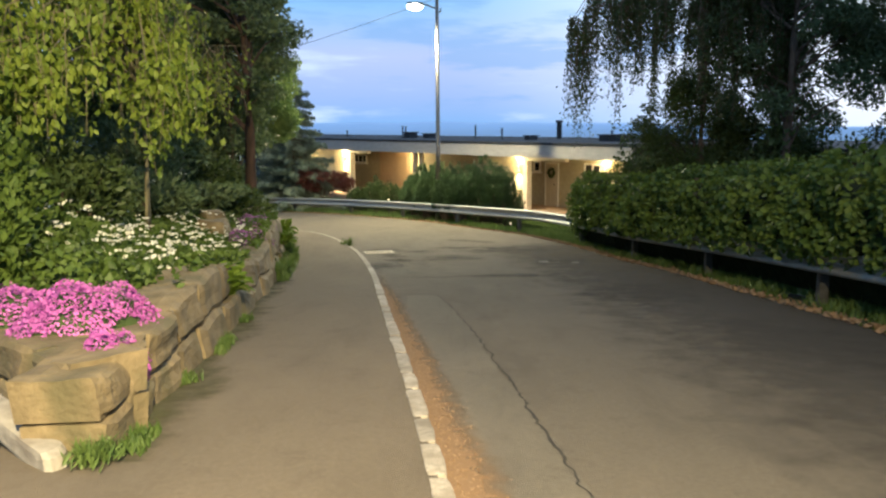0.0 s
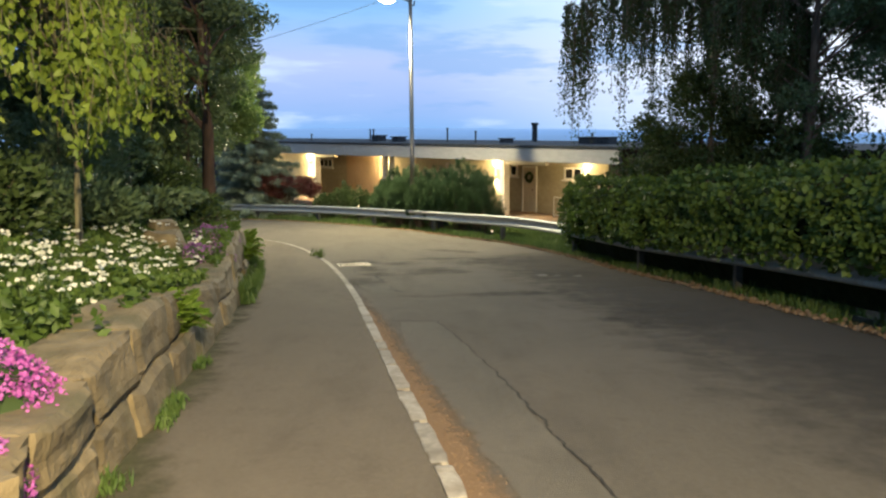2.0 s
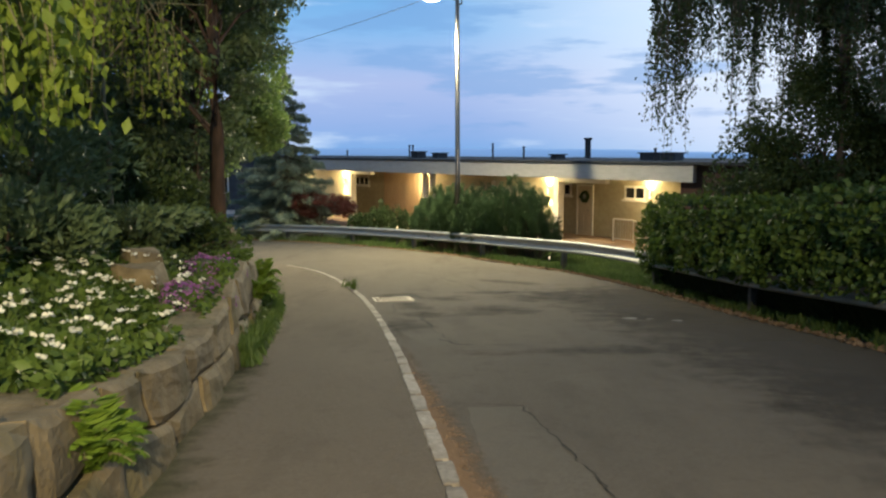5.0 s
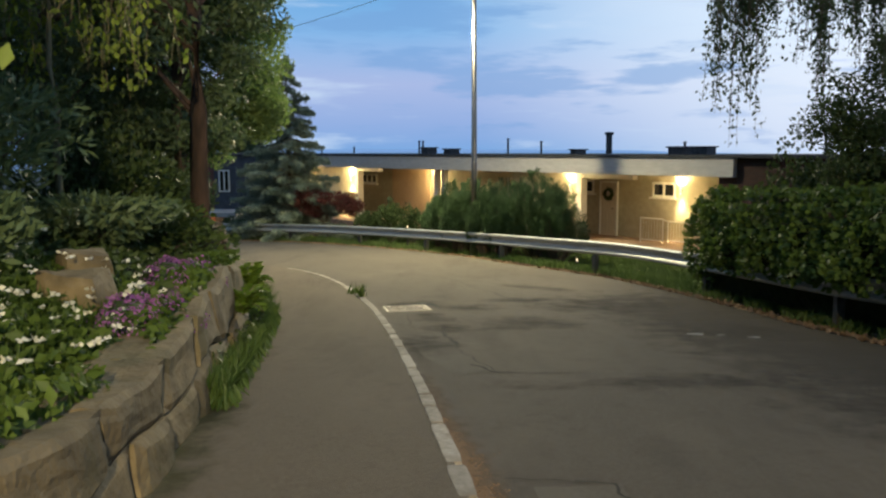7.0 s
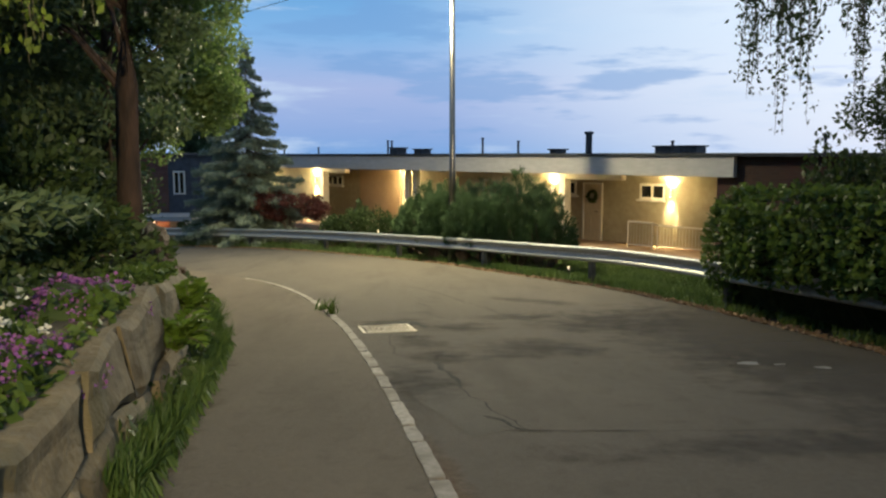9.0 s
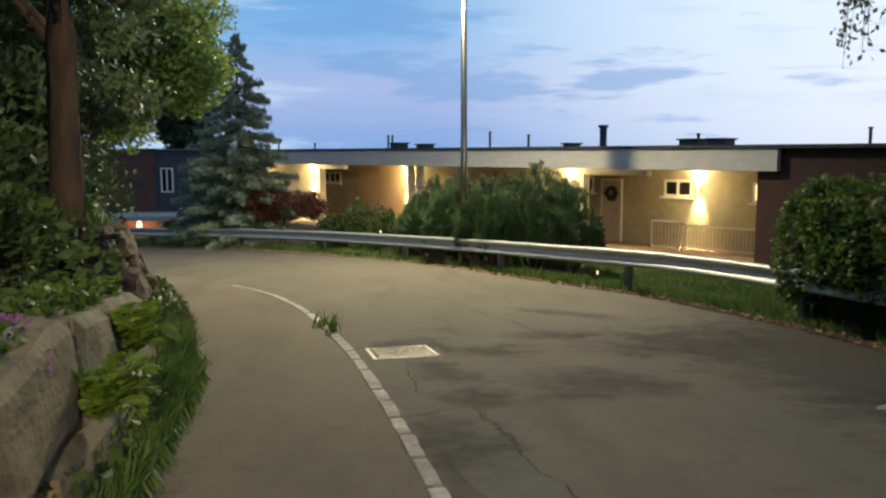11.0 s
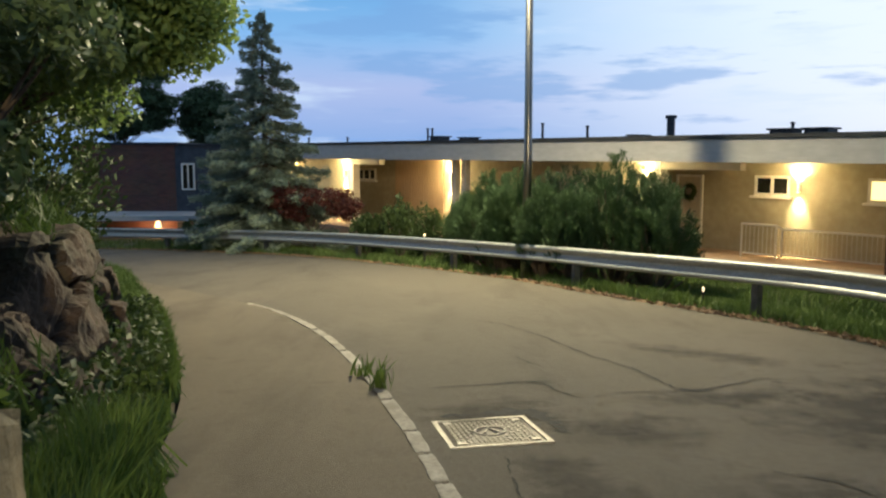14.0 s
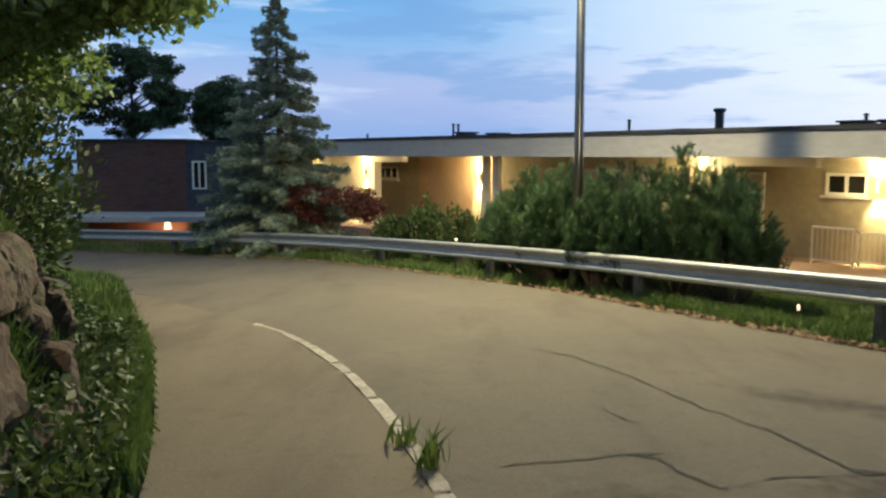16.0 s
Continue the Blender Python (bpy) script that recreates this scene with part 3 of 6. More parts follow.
for pts, w in (([(0.70, 1.0), (0.68, 3.44), (0.62, 4.3), (0.49, 5.9), (0.32, 8.1), (0.1, 10.1), (-0.08, 11.4), (-0.69, 11.5)], 0.020),
               ([(-1.55, 17.35), (-1.0, 17.7), (-0.83, 16.05), (-0.5, 14.73), (0.3, 14.66), (1.38, 14.6), (2.4, 14.5)], 0.02),
               ([(-2.1, 21.55), (-1.7, 21.66), (-1.25, 21.80), (-1.05, 21.72), (-0.84, 21.16), (-0.45, 21.36), (-0.1, 21.40), (0.23, 21.46)], 0.024),
               ([(-1.7, 25.5), (-1.14, 25.0), (-0.8, 24.3), (-0.34, 22.85), (-0.1, 22.4), (0.08, 21.6), (0.23, 21.46)], 0.030),
               ([(0.21, 21.38), (1.0, 21.9), (2.0, 21.6)], 0.022),
               ([(-1.6, 19.6), (-1.54, 18.9), (-1.5, 18.2), (-1.1, 17.8)], 0.022),
               ([(0.05, 21.50), (0.25, 21.45), (0.40, 21.43)], 0.07),
               ([(-1.25, 21.80), (-1.1, 21.79), (-0.98, 21.80)], 0.05),
               ([(-1.2, 23.0), (-1.05, 22.6), (-0.95, 22.55)], 0.03),
               ([(-1.05, 17.65), (-0.95, 17.1), (-0.85, 16.3)], 0.07),
               ([(-0.75, 15.2), (-0.52, 14.74), (-0.3, 14.7)], 0.05),
               ([(-0.4, 19.6), (0.3, 19.1), (0.7, 18.3), (1.5, 18.0)], 0.02)):
    ribbon("road_crack", pts, w * 0.72, 0.007, M["crack_dark"], "dark ragged crack in the asphalt")


def kerb_x(y):
    line = np.array([(p.x, p.y) for p in KERB])[:70]
    return np.interp(y, line[:, 1], line[:, 0])


def sand_strip():
    P, C = [], []
    for i in range(121):
        y = -2.0 + i * 0.155
        wide = float(np.interp(y, [0, 4, 8, 12, 14, 17], [0.36, 0.36, 0.34, 0.28, 0.22, 0.15])) * (1 + 0.35 * noise.noise((0, y * 0.9, 4)))
        strong = float(np.interp(y, [8, 12, 14, 16.6], [1.0, 0.85, 0.5, 0.2]))
        P.append([(float(kerb_x(y)) + 0.04 + wide * k / 8, y) for k in range(9)])
        C.append([strong * (1 - k / 8) ** 0.8 for k in range(9)])
    cover_sheet("kerb_sand", P, C, -0.0135, "sand_cover", "orange-brown sand washed along the kerb", "sand")
    n = 2600
    y = 2.0 + rng.uniform(0, 1, n) ** 1.3 * 10.0
    x = kerb_x(y) + 0.07 + np.abs(rng.normal(0, 0.10, n))
    z = np.array([g(v) for v in y]) - 0.012
    me = leaf_mesh("sand_grit", np.stack([x, y, z], 1), 0.009, M["sand"], 1.3, 0, 0.9)
    tagged(new("sand_grit", me), "loose grit and needles lying in the sand by the kerb", "grit", "", "stuff")


sand_strip()


def drain_cover():
    t = thing("drain_cover", (-1.64, 20.2, g(20.2) - 0.022), 10.6, "square cast-iron drain cover with a worn round emblem", "drain cover")
    tilt = -math.atan(0.075)
    t.matrix_basis = t.matrix_basis @ Matrix.Rotation(tilt, 4, "X")
    bm = bmesh.new()
    for x0, x1, y0, y1 in ((-0.36, 0.36, -0.36, -0.325), (-0.36, 0.36, 0.325, 0.36), (-0.36, -0.325, -0.325, 0.325), (0.325, 0.36, -0.325, 0.325)):
        add_box(bm, x0, x1, y0, y1, -0.02, 0.010)
    part("frame", bm, M["cast_iron"], t)
    lid = part("lid", box(-0.318, 0.318, -0.318, 0.318, -0.02, 0.003), M["lid_iron"], t, "brownish worn iron lid")
    sb = box(-0.006, 0.006, -0.015, 0.015, 0.004, 0.009)
    stud = bpy.data.meshes.new("stud")
    sb.to_mesh(stud)
    sb.free()
    stud.materials.append(M["cast_iron"])
    for i in range(16):
        for j in range(16):
            x, y = -0.27 + i * 0.036, -0.27 + j * 0.036
            if math.hypot(x, y) > 0.13:
                o = part_me("stud", stud, lid)
                o.matrix_basis = pose(x, y, 0, 0, 0, 45 if (i + j) % 2 else -45)
    bm = bmesh.new()
    pts = [(0.11 * math.cos(a * math.pi / 12), 0.11 * math.sin(a * math.pi / 12), 0.008) for a in range(25)]
    add_tube(bm, pts, [0.009] * 25, 6)
    add_tube(bm, [(-0.05, -0.05, 0.008), (0.0, 0.06, 0.008), (0.05, -0.05, 0.008)], [0.012] * 3, 6)
    for x, y in ((-0.26, -0.26), (0.26, -0.26), (-0.26, 0.26), (0.26, 0.26)):
        part("corner_plate", box(x - 0.03, x + 0.03, y - 0.03, y + 0.03, 0.003, 0.013), M["cast_iron"], lid)
    part("emblem", bm, M["cast_iron"], lid)
    ribbon("road_crack", [(-2.0, 20.60), (-1.75, 20.66), (-1.28, 20.77), (-1.16, 20.5), (-1.10, 20.12)], 0.15, 0.006, M["crack_dark"], "crumbling dark edge round the drain cover")


drain_cover()


def floor_marks():
    for x, y, s in ((2.21, 17.33, 0.11), (2.85, 17.05, 0.07), (2.5, 17.25, 0.045)):
        pts = [(x + s * (0.9 + 0.3 * rng.uniform()) * math.cos(a * math.pi / 5), y + 0.8 * s * (0.9 + 0.4 * rng.uniform()) * math.sin(a * math.pi / 5)) for a in range(10)]
        patch("paint_mark", pts, 0.006, M["faded_paint"], "faded white paint mark on the asphalt")


floor_marks()

# ---------------------------------------------------------------- terraced house beyond the bend
HOUSE_AT, HOUSE_TURN = (6.97, 29.65, 0.0), -50.07


def hm(s, d, z):
    """World place from the distance along the front, the depth behind it and the height."""
    return pose(*HOUSE_AT, 0, 0, HOUSE_TURN) @ Vector((-s, d, z))


def hbox(s0, s1, d0, d1, z0, z1, bevel=0.0):
    return box(-s1, -s0, d0, d1, z0, z1, bevel)


BACK = 3.2


def brick_material(name, sx, sz, k=1.0):
    m, nt, b = nodes_of(name)
    N, L = nt.nodes.new, nt.links.new
    tc = N("ShaderNodeTexCoord")
    sep, cmb = N("ShaderNodeSeparateXYZ"), N("ShaderNodeCombineXYZ")
    ad = N("ShaderNodeMath")
    L(tc.outputs["Object"], sep.inputs[0])
    L(sep.outputs["X"], ad.inputs[0])
    L(sep.outputs["Y"], ad.inputs[1])
    L(ad.outputs[0], cmb.inputs["X"])
    L(sep.outputs["Z"], cmb.inputs["Y"])
    br = N("ShaderNodeTexBrick")
    br.inputs["Scale"].default_value = 1.0
    br.inputs["Brick Width"].default_value, br.inputs["Row Height"].default_value, br.inputs["Mortar Size"].default_value = sx, sz, 0.007
    br.inputs["Color1"].default_value, br.inputs["Color2"].default_value, br.inputs["Mortar"].default_value = (0.080 * k, 0.032 * k, 0.022 * k, 1), (0.125 * k, 0.050 * k, 0.033 * k, 1), (0.085 * k, 0.066 * k, 0.056 * k, 1)
    L(cmb.outputs[0], br.inputs["Vector"])
    n1 = N("ShaderNodeTexNoise")
    n1.inputs["Scale"].default_value, n1.inputs["Detail"].default_value = 1.2, 6
    L(tc.outputs["Object"], n1.inputs["Vector"])
    mx = N("ShaderNodeMixRGB")
    mx.blend_type = "MULTIPLY"
    mx.inputs[0].default_value = 0.5
    L(br.outputs["Color"], mx.inputs[1])
    L(n1.outputs["Color"], mx.inputs[2])
    L(mx.outputs[0], b.inputs["Base Color"])
    b.inputs["Roughness"].default_value = 0.85
    bp = N("ShaderNodeBump")
    bp.inputs["Strength"].default_value, bp.inputs["Distance"].default_value, bp.invert = 0.6, 0.01, True
    L(br.outputs["Fac"], bp.inputs["Height"])
    L(bp.outputs[0], b.inputs["Normal"])
    return m


brick_material("brick", 0.24, 0.077, 0.62)
brick_material("brick_warm", 0.24, 0.077, 1.4)


def window_in(house, s0, s1, z0, z1, d, panes=2, glass="window_glass", label=""):
    w = part("window", hbox(s0 + 0.05, s1 - 0.05, d - 0.015, d + 0.02, z0 + 0.05, z1 - 0.05), M[glass], house, label or "dark window pane set in a pale frame")
    bm = bmesh.new()
    for a0, a1, b0, b1 in ((s0, s1, z0, z0 + 0.07), (s0, s1, z1 - 0.07, z1), (s0, s0 + 0.07, z0 + 0.07, z1 - 0.07), (s1 - 0.07, s1, z0 + 0.07, z1 - 0.07)):
        add_box(bm, -a1, -a0, d - 0.05, d + 0.02, b0, b1)
    for k in range(1, panes):
        c = s0 + (s1 - s0) * k / panes
        add_box(bm, -c - 0.035, -c + 0.035, d - 0.045, d + 0.02, z0 + 0.07, z1 - 0.07)
    part("frame", bm, M["white_paint"], w)
    part("sill", hbox(s0 - 0.08, s1 + 0.08, d - 0.12, d + 0.01, z0 - 0.06, z0), M["white_paint"], w)
    return w


def door_in(house, s0, s1, z0, z1, d, wreath=False):
    dr = part("door", hbox(s0 + 0.06, s1 - 0.06, d - 0.03, d + 0.02, z0, z1 - 0.06), M["door_wood"], house, "pale panelled front door")
    bm = bmesh.new()
    add_box(bm, -s0 - 0.06, -s0, d - 0.06, d + 0.02, z0, z1)
    add_box(bm, -s1, -s1 + 0.06, d - 0.06, d + 0.02, z0, z1)
    add_box(bm, -s1 + 0.06, -s0 - 0.06, d - 0.06, d + 0.02, z1 - 0.06, z1)
    part("frame", bm, M["white_paint"], dr)
    bm = bmesh.new()
    for k in range(2):
        a = -s1 + 0.16 + k * (s1 - s0) * 0.42
        for b0, b1 in ((z0 + 0.15, z0 + 0.85),):
            add_box(bm, a, a + 0.2, d - 0.04, d - 0.03, b0, b1)
    part("door_panel", bm, M["door_wood"], dr)
    part("handle", tube([(-s0 - 0.16, d - 0.08, z0 + 1.0), (-s0 - 0.28, d - 0.08, z0 + 1.0)], 0.012), M["black_metal"], dr)
    return dr


def terraced_house():
    hs = thing("terraced_house", HOUSE_AT, HOUSE_TURN, "long flat-roofed terraced house with white fascia and lit porches", "house")
    L = 44.0
    part("fascia", hbox(0, L, 0, 0.18, -0.07, 0.46), M["fascia_paint"], hs, "broad white-painted roof fascia")
    part("coping", hbox(-22, L, -0.05, 0.26, 0.462, 0.55), M["roof_felt"], hs, "black felt roof edge")
    part("roof", hbox(-22, L, 0.262, 11, 0.40, 0.50), M["roof_felt"], hs)
    part("soffit", hbox(0.0, L, 0.182, BACK, -0.05, 0.02), M["render_wall"], hs, "cream porch soffit")
    part("wall", hbox(0.56, L, BACK, 10.8, -2.75, 0.398), M["render_wall"], hs, "cream rendered porch wall")
    part("brick_wall", hbox(-22, -0.002, 0.2, 10.8, -3.2, 0.46), M["brick"], hs, "dark red brick wall of the end house")
    part("brick_pier", hbox(0.0, 0.55, 0.2, BACK + 0.2, -3.2, -0.072), M["brick"], hs, "dark red brick pier")
    part("terrace_floor", hbox(0.56, L, -0.6, BACK - 0.002, -2.9, -2.45), M["terrace_paving"], hs, "reddish paved entrance terrace")
    # screens with a pale end column between the porches
    for s0, s1 in ((6.25, 9.7), (20.05, 27.5), (33.0, 36.0)):
        part("screen_wall", hbox(s0 + 0.24, s1, 1.0, 1.22, -2.45, -0.052), M["render_wall"], hs)
        part("column", hbox(s0, s0 + 0.238, 0.93, 1.24, -2.45, -0.052, 0.012), M["column_paint"], hs, "pale square porch column")
    part("lintel", hbox(4.1, 6.24, 0.95, 1.2, -0.27, -0.052), M["column_paint"], hs, "pale beam under the soffit")
    part("lintel", hbox(18.4, 20.04, 0.95, 1.2, -0.27, -0.052), M["column_paint"], hs, "pale beam under the soffit")
    # timber cladding boards beside the second porch
    for k in range(20):
        s = 17.35 + 0.15 * k
        part("board", hbox(s, s + 0.142, BACK - 0.03, BACK, -2.45, -0.06), M["timber_panel"], hs)
    for s in (14.2, 13.7):
        part("column", hbox(s, s + 0.2, 1.0, 1.2, -2.45, -0.052, 0.012), M["column_paint"], hs, "pale square porch column")
    window_in(hs, 3.98, 4.93, -0.95, -0.43, BACK)
    window_in(hs, 1.6, 2.12, -1.02, -0.45, BACK, 1, "lit_window", "small window glowing with warm light")
    window_in(hs, 7.55, 7.98, -0.92, -0.42, BACK, 1)
    window_in(hs, 21.7, 23.0, -0.98, -0.48, BACK, 3)
    window_in(hs, 10.4, 11.0, -1.3, -0.40, BACK, 2)
    door_in(hs, 6.42, 7.25, -2.45, -0.45, BACK)
    door_in(hs, 11.3, 12.15, -2.45, -0.45, BACK)
    # roof pipes, vents and the stove chimney
    def pipe(s, d, z1, r, cap=True):
        p = part("roof_pipe", tube([(-s, d, 0.49), (-s, d, z1)], r, 10), M["chimney_metal"], hs, "thin black roof pipe")
        if cap:
            part("cap", tube([(-s, d, z1), (-s, d, z1 + 0.02), (-s, d, z1 + 0.05)], [r * 1.5, r * 1.7, r * 0.8], 10), M["chimney_metal"], p)
    c = part("chimney", tube([(-10.75, 8, 0.49), (-10.75, 8, 1.36)], 0.14, 14), M["chimney_metal"], hs, "black steel stove chimney")
    part("cap", tube([(-10.75, 8, 1.34), (-10.75, 8, 1.36), (-10.75, 8, 1.44), (-10.75, 8, 1.46)], [0.17, 0.2, 0.2, 0.15], 14), M["chimney_metal"], c)
    for s, z in ((14.04, 1.17), (12.0, 1.02), (20.5, 1.14), (20.2, 1.13), (4.9, 0.93), (26.5, 0.86), (-0.2, 1.0), (30.0, 0.9)):
        pipe(s, 5, z, 0.045)
    for s0, s1, z in ((4.72, 5.46, 0.76), (3.76, 4.5, 0.76), (19.4, 20.05, 0.80), (17.65, 18.25, 0.73), (9.7, 10.15, 0.68)):
        v = part("roof_vent", hbox(s0 + 0.06, s1 - 0.06, 4.7, 5.3, 0.49, z), M["chimney_metal"], hs, "low dark roof vent box")
        part("hood", hbox(s0, s1, 4.62, 5.38, z, z + 0.05, 0.015), M["chimney_metal"], v)
    return hs


terraced_house()


def door_wreath():
    t = thing("door_wreath", hm(6.82, BACK - 0.06, -0.92), HOUSE_TURN, "dark leafy wreath hanging on a front door", "wreath")
    n = 500
    a = rng.uniform(0, 2 * math.pi, n)
    r = 0.17 + rng.normal(0, 0.03, n)
    me = leaf_mesh("leaves", np.stack([r * np.cos(a), -0.02 + rng.normal(0, 0.02, n), r * np.sin(a)], 1), 0.05, M["dark_leaf"])
    part_me("leaves", me, t)
    pts = [(0.17 * math.cos(k * math.pi / 10), 0.03, 0.17 * math.sin(k * math.pi / 10)) for k in range(21)]
    part("ring", tube(pts, 0.025, 6), M["bark"], t)


door_wreath()


def wall_lamp(s, d, z, watts):
    """An up-and-down porch light on the wall."""
    p = hm(s, d, z)
    t = thing("wall_lamp", p, HOUSE_TURN, "slim up-and-down porch lamp throwing warm cones on the wall", "lamp", "porch lamps")
    part("body", tube([(0, -0.07, -0.11), (0, -0.07, 0.11)], 0.045, 12), M["white_paint"], t)
    part("bracket", box(-0.03, 0.03, -0.05, 0.0, -0.04, 0.04), M["white_paint"], t)
    for nm, a, b in (("upper_lens", 0.111, 0.118), ("lower_lens", -0.118, -0.111)):
        part(nm, tube([(0, -0.07, a), (0, -0.07, b)], 0.04, 12), M["lamp_glow"], t)
    up = hm(s, d - 0.09, z + 0.14)
    dn = hm(s, d - 0.09, z - 0.14)
    lamp_light("porch_light", "SPOT", up, watts * 0.7, (1.0, 0.80, 0.40), 0.05, up + (hm(0, 0.05, 1) - hm(0, 0, 0)), 130, 1.0)
    lamp_light("porch_light", "POINT", hm(s, d - 0.62, z + 0.05), watts * 0.10, (1.0, 0.78, 0.38), 0.08)
    lamp_light("porch_light", "SPOT", dn, watts * 0.8, (1.0, 0.80, 0.40), 0.03, dn + (hm(0, 0.10, -1) - hm(0, 0, 0)), 64, 0.7)


for s, d, z in ((3.75, BACK, -0.72), (6.75, 1.0, -0.62), (16.9, BACK, -0.80), (20.65, 1.0, -0.62), (24.6, 1.0, -0.62), (29.0, BACK, -0.7), (1.0, BACK, -0.75)):
    wall_lamp(s, d, z, (1000 if s > 10 else 560) if s > 1.5 else 60)


def terrace_railing():
    t = thing("terrace_railing", HOUSE_AT, HOUSE_TURN, "galvanised steel railing with upright bars round the entrance terrace", "railing")
    for s0, s1, d, z in ((3.85, 4.75, 2.3, -1.62), (0.62, 3.85, 2.6, -1.72)):
        part("top_rail", tube([(-s0, d, z), (-s1, d, z)], 0.028, 8), M["rail_steel"], t)
        part("bottom_rail", tube([(-s0, d, -2.35), (-s1, d, -2.35)], 0.018, 8), M["rail_steel"], t)
        n = int((s1 - s0) / 0.11)
        for k in range(n + 1):
            s = s0 + (s1 - s0) * k / n
            end = k in (0, n)
            part("post" if end else "bar", tube([(-s, d, -2.452 if end else -2.35), (-s, d, z)], 0.026 if end else 0.007, 6), M["rail_steel"], t)
    part("top_rail", tube([(-3.85, 2.3, -1.62), (-3.85, 2.6, -1.72)], 0.026, 8), M["rail_steel"], t)


terrace_railing()


def brick_house():
    t = thing("brick_house", (-14.4, 48, 0), 0, "dark red brick house with a low pale canopy", "house")
    part("wall", box(-2.6, 1.65, 0, 8, -3.6, 0.50), M["brick_warm"], t)
    part("roof", box(-2.7, 1.8, -0.1, 8, 0.50, 0.60), M["roof_felt"], t)
    part("side_wall", box(1.652, 4.6, 0.03, 8, -3.6, 0.45), M["slate_wall"], t, "slate-grey clad wall")
    part("roof_edge", box(1.802, 4.7, -0.07, 8, 0.451, 0.53), M["roof_felt"], t)
    w = part("window", box(1.95, 2.4, 0.0, 0.028, -1.3, -0.3), M["window_glass"], t)
    bm = bmesh.new()
    for a in ((1.9, 1.96, -1.35, -0.25), (2.39, 2.45, -1.35, -0.25), (1.96, 2.39, -1.35, -1.29), (1.96, 2.39, -0.31, -0.25), (2.15, 2.20, -1.29, -0.31)):
        add_box(bm, a[0], a[1], -0.03, 0.029, a[2], a[3])
    part("frame", bm, M["white_paint"], w)
    part("canopy", box(-3.4, 3.4, -2.6, -0.01, -2.42, -2.22), M["fascia_paint"], t, "pale flat porch canopy")
    part("canopy_post", box(-3.3, -3.1, -2.5, -2.3, -4.0, -2.42), M["column_paint"], t)
    part("canopy_post", box(3.1, 3.3, -2.5, -2.3, -4.0, -2.42), M["column_paint"], t)
    p = thing("wall_lamp", (-13.5, 47.9, -2.75), 0, "small warm wall lamp under a canopy", "lamp")
    part("shade", tube([(0, 0, -0.14), (0, 0, 0.12)], [0.14, 0.09], 12), M["garden_glow"], p)
    part("bracket", box(-0.03, 0.03, 0.0, 0.1, -0.03, 0.03), M["black_metal"], p)
    lamp_light("canopy_light", "POINT", (-13.5, 47.3, -2.95), 90, (1.0, 0.55, 0.25), 0.1)


brick_house()


def garden_lamp(x, y, z):
    t = thing("garden_lamp", (x, y, h(x, y)), 0, "small glowing bollard lamp in the garden", "lamp", "garden lamps")
    top = z - h(x, y)
    part("post", tube([(0, 0, -0.02), (0, 0, top - 0.1)], 0.03, 8), M["black_metal"], t)
    part("globe", tube([(0, 0, top - 0.1), (0, 0, top - 0.08), (0, 0, top - 0.04), (0, 0, top - 0.02)], [0.010, 0.02, 0.02, 0.008], 12), M["garden_glow"], t)


for gx, gy, gz1 in ((-7.0, 41.3, -2.0), (2.35, 27.6, -2.02), (0.72, 29.7, -1.68), (-2.3, 34.3, -1.8)):
    garden_lamp(gx, gy, gz1)

# ---------------------------------------------------------------- street lamp, guard rail


def street_lamp(x, y, head_dx, head_dy, top, name_label):
    z0 = h(x, y)
    t = thing("street_lamp", (x, y, z0), 0, name_label, "street lamp")
    H = top - z0
    part("pole", tube([(0, 0, -0.1), (0, 0, H * 0.3), (0, 0, H + 0.5)], [0.10, 0.085, 0.062], 14), M["pole_paint"], t, smooth=True)
    part("base_sleeve", tube([(0, 0, -0.05), (0, 0, 0.9), (0, 0, 0.95)], [0.125, 0.125, 0.10], 14), M["pole_paint"], t, smooth=True)
    part("arm", tube([(0, 0, H + 0.02), (head_dx * 0.5, head_dy * 0.5, H + 0.16), (head_dx * 0.8, head_dy * 0.8, H + 0.15)], 0.03, 8), M["pole_paint"], t, smooth=True)
    part("insulator", tube([(0.03, 0, H - 0.1), (0.13, 0, H - 0.08), (0.14, 0, H + 0.06)], [0.02, 0.03, 0.02], 8), M["black_metal"], t)
    a = math.atan2(head_dy, head_dx)
    hd = box(-0.28, 0.28, -0.13, 0.13, 0.0, 0.13, 0.04)
    hd.transform(Matrix.Translation((head_dx, head_dy, H + 0.09)) @ Matrix.Rotation(a, 4, "Z"))
    head = part("lamp_head", hd, M["pole_paint"], t)
    ln = bmesh.new()
    bmesh.ops.create_uvsphere(ln, u_segments=16, v_segments=8, radius=1.0)
    ln.transform(Matrix.Translation((head_dx, head_dy, H + 0.07)) @ Matrix.Rotation(a, 4, "Z") @ Matrix.Diagonal((0.30, 0.17, 0.14, 1)))
    lens = part("lens", ln, M["lamp_lens"], head, "glowing lamp lens")
    lens.visible_shadow = False
    return t


street_lamp(-0.16, 31.0, -0.81, -0.36, 5.55, "tall grey steel street lamp with its lamp lit")
street_lamp(-2.6, -3.6, 3.7, 0.6, 5.25, "tall grey steel street lamp beside the footpath with its lamp lit")


def overhead_wire():
    a, b = Vector((-0.10, 31.0, 6.0)), Vector((-16.0, 31.5, 2.2))
    pts = []
    for k in range(25):
        u = k / 24
        p = a.lerp(b, u)
        p.z -= 0.5 * 4 * u * (1 - u)
        pts.append(p)
    t = thing("overhead_wire", (0, 0, 0), 0, "thin black overhead cable sagging from the lamp pole", "cable")
    part("cable", tube(pts, 0.008, 5), M["black_metal"], t)


overhead_wire()


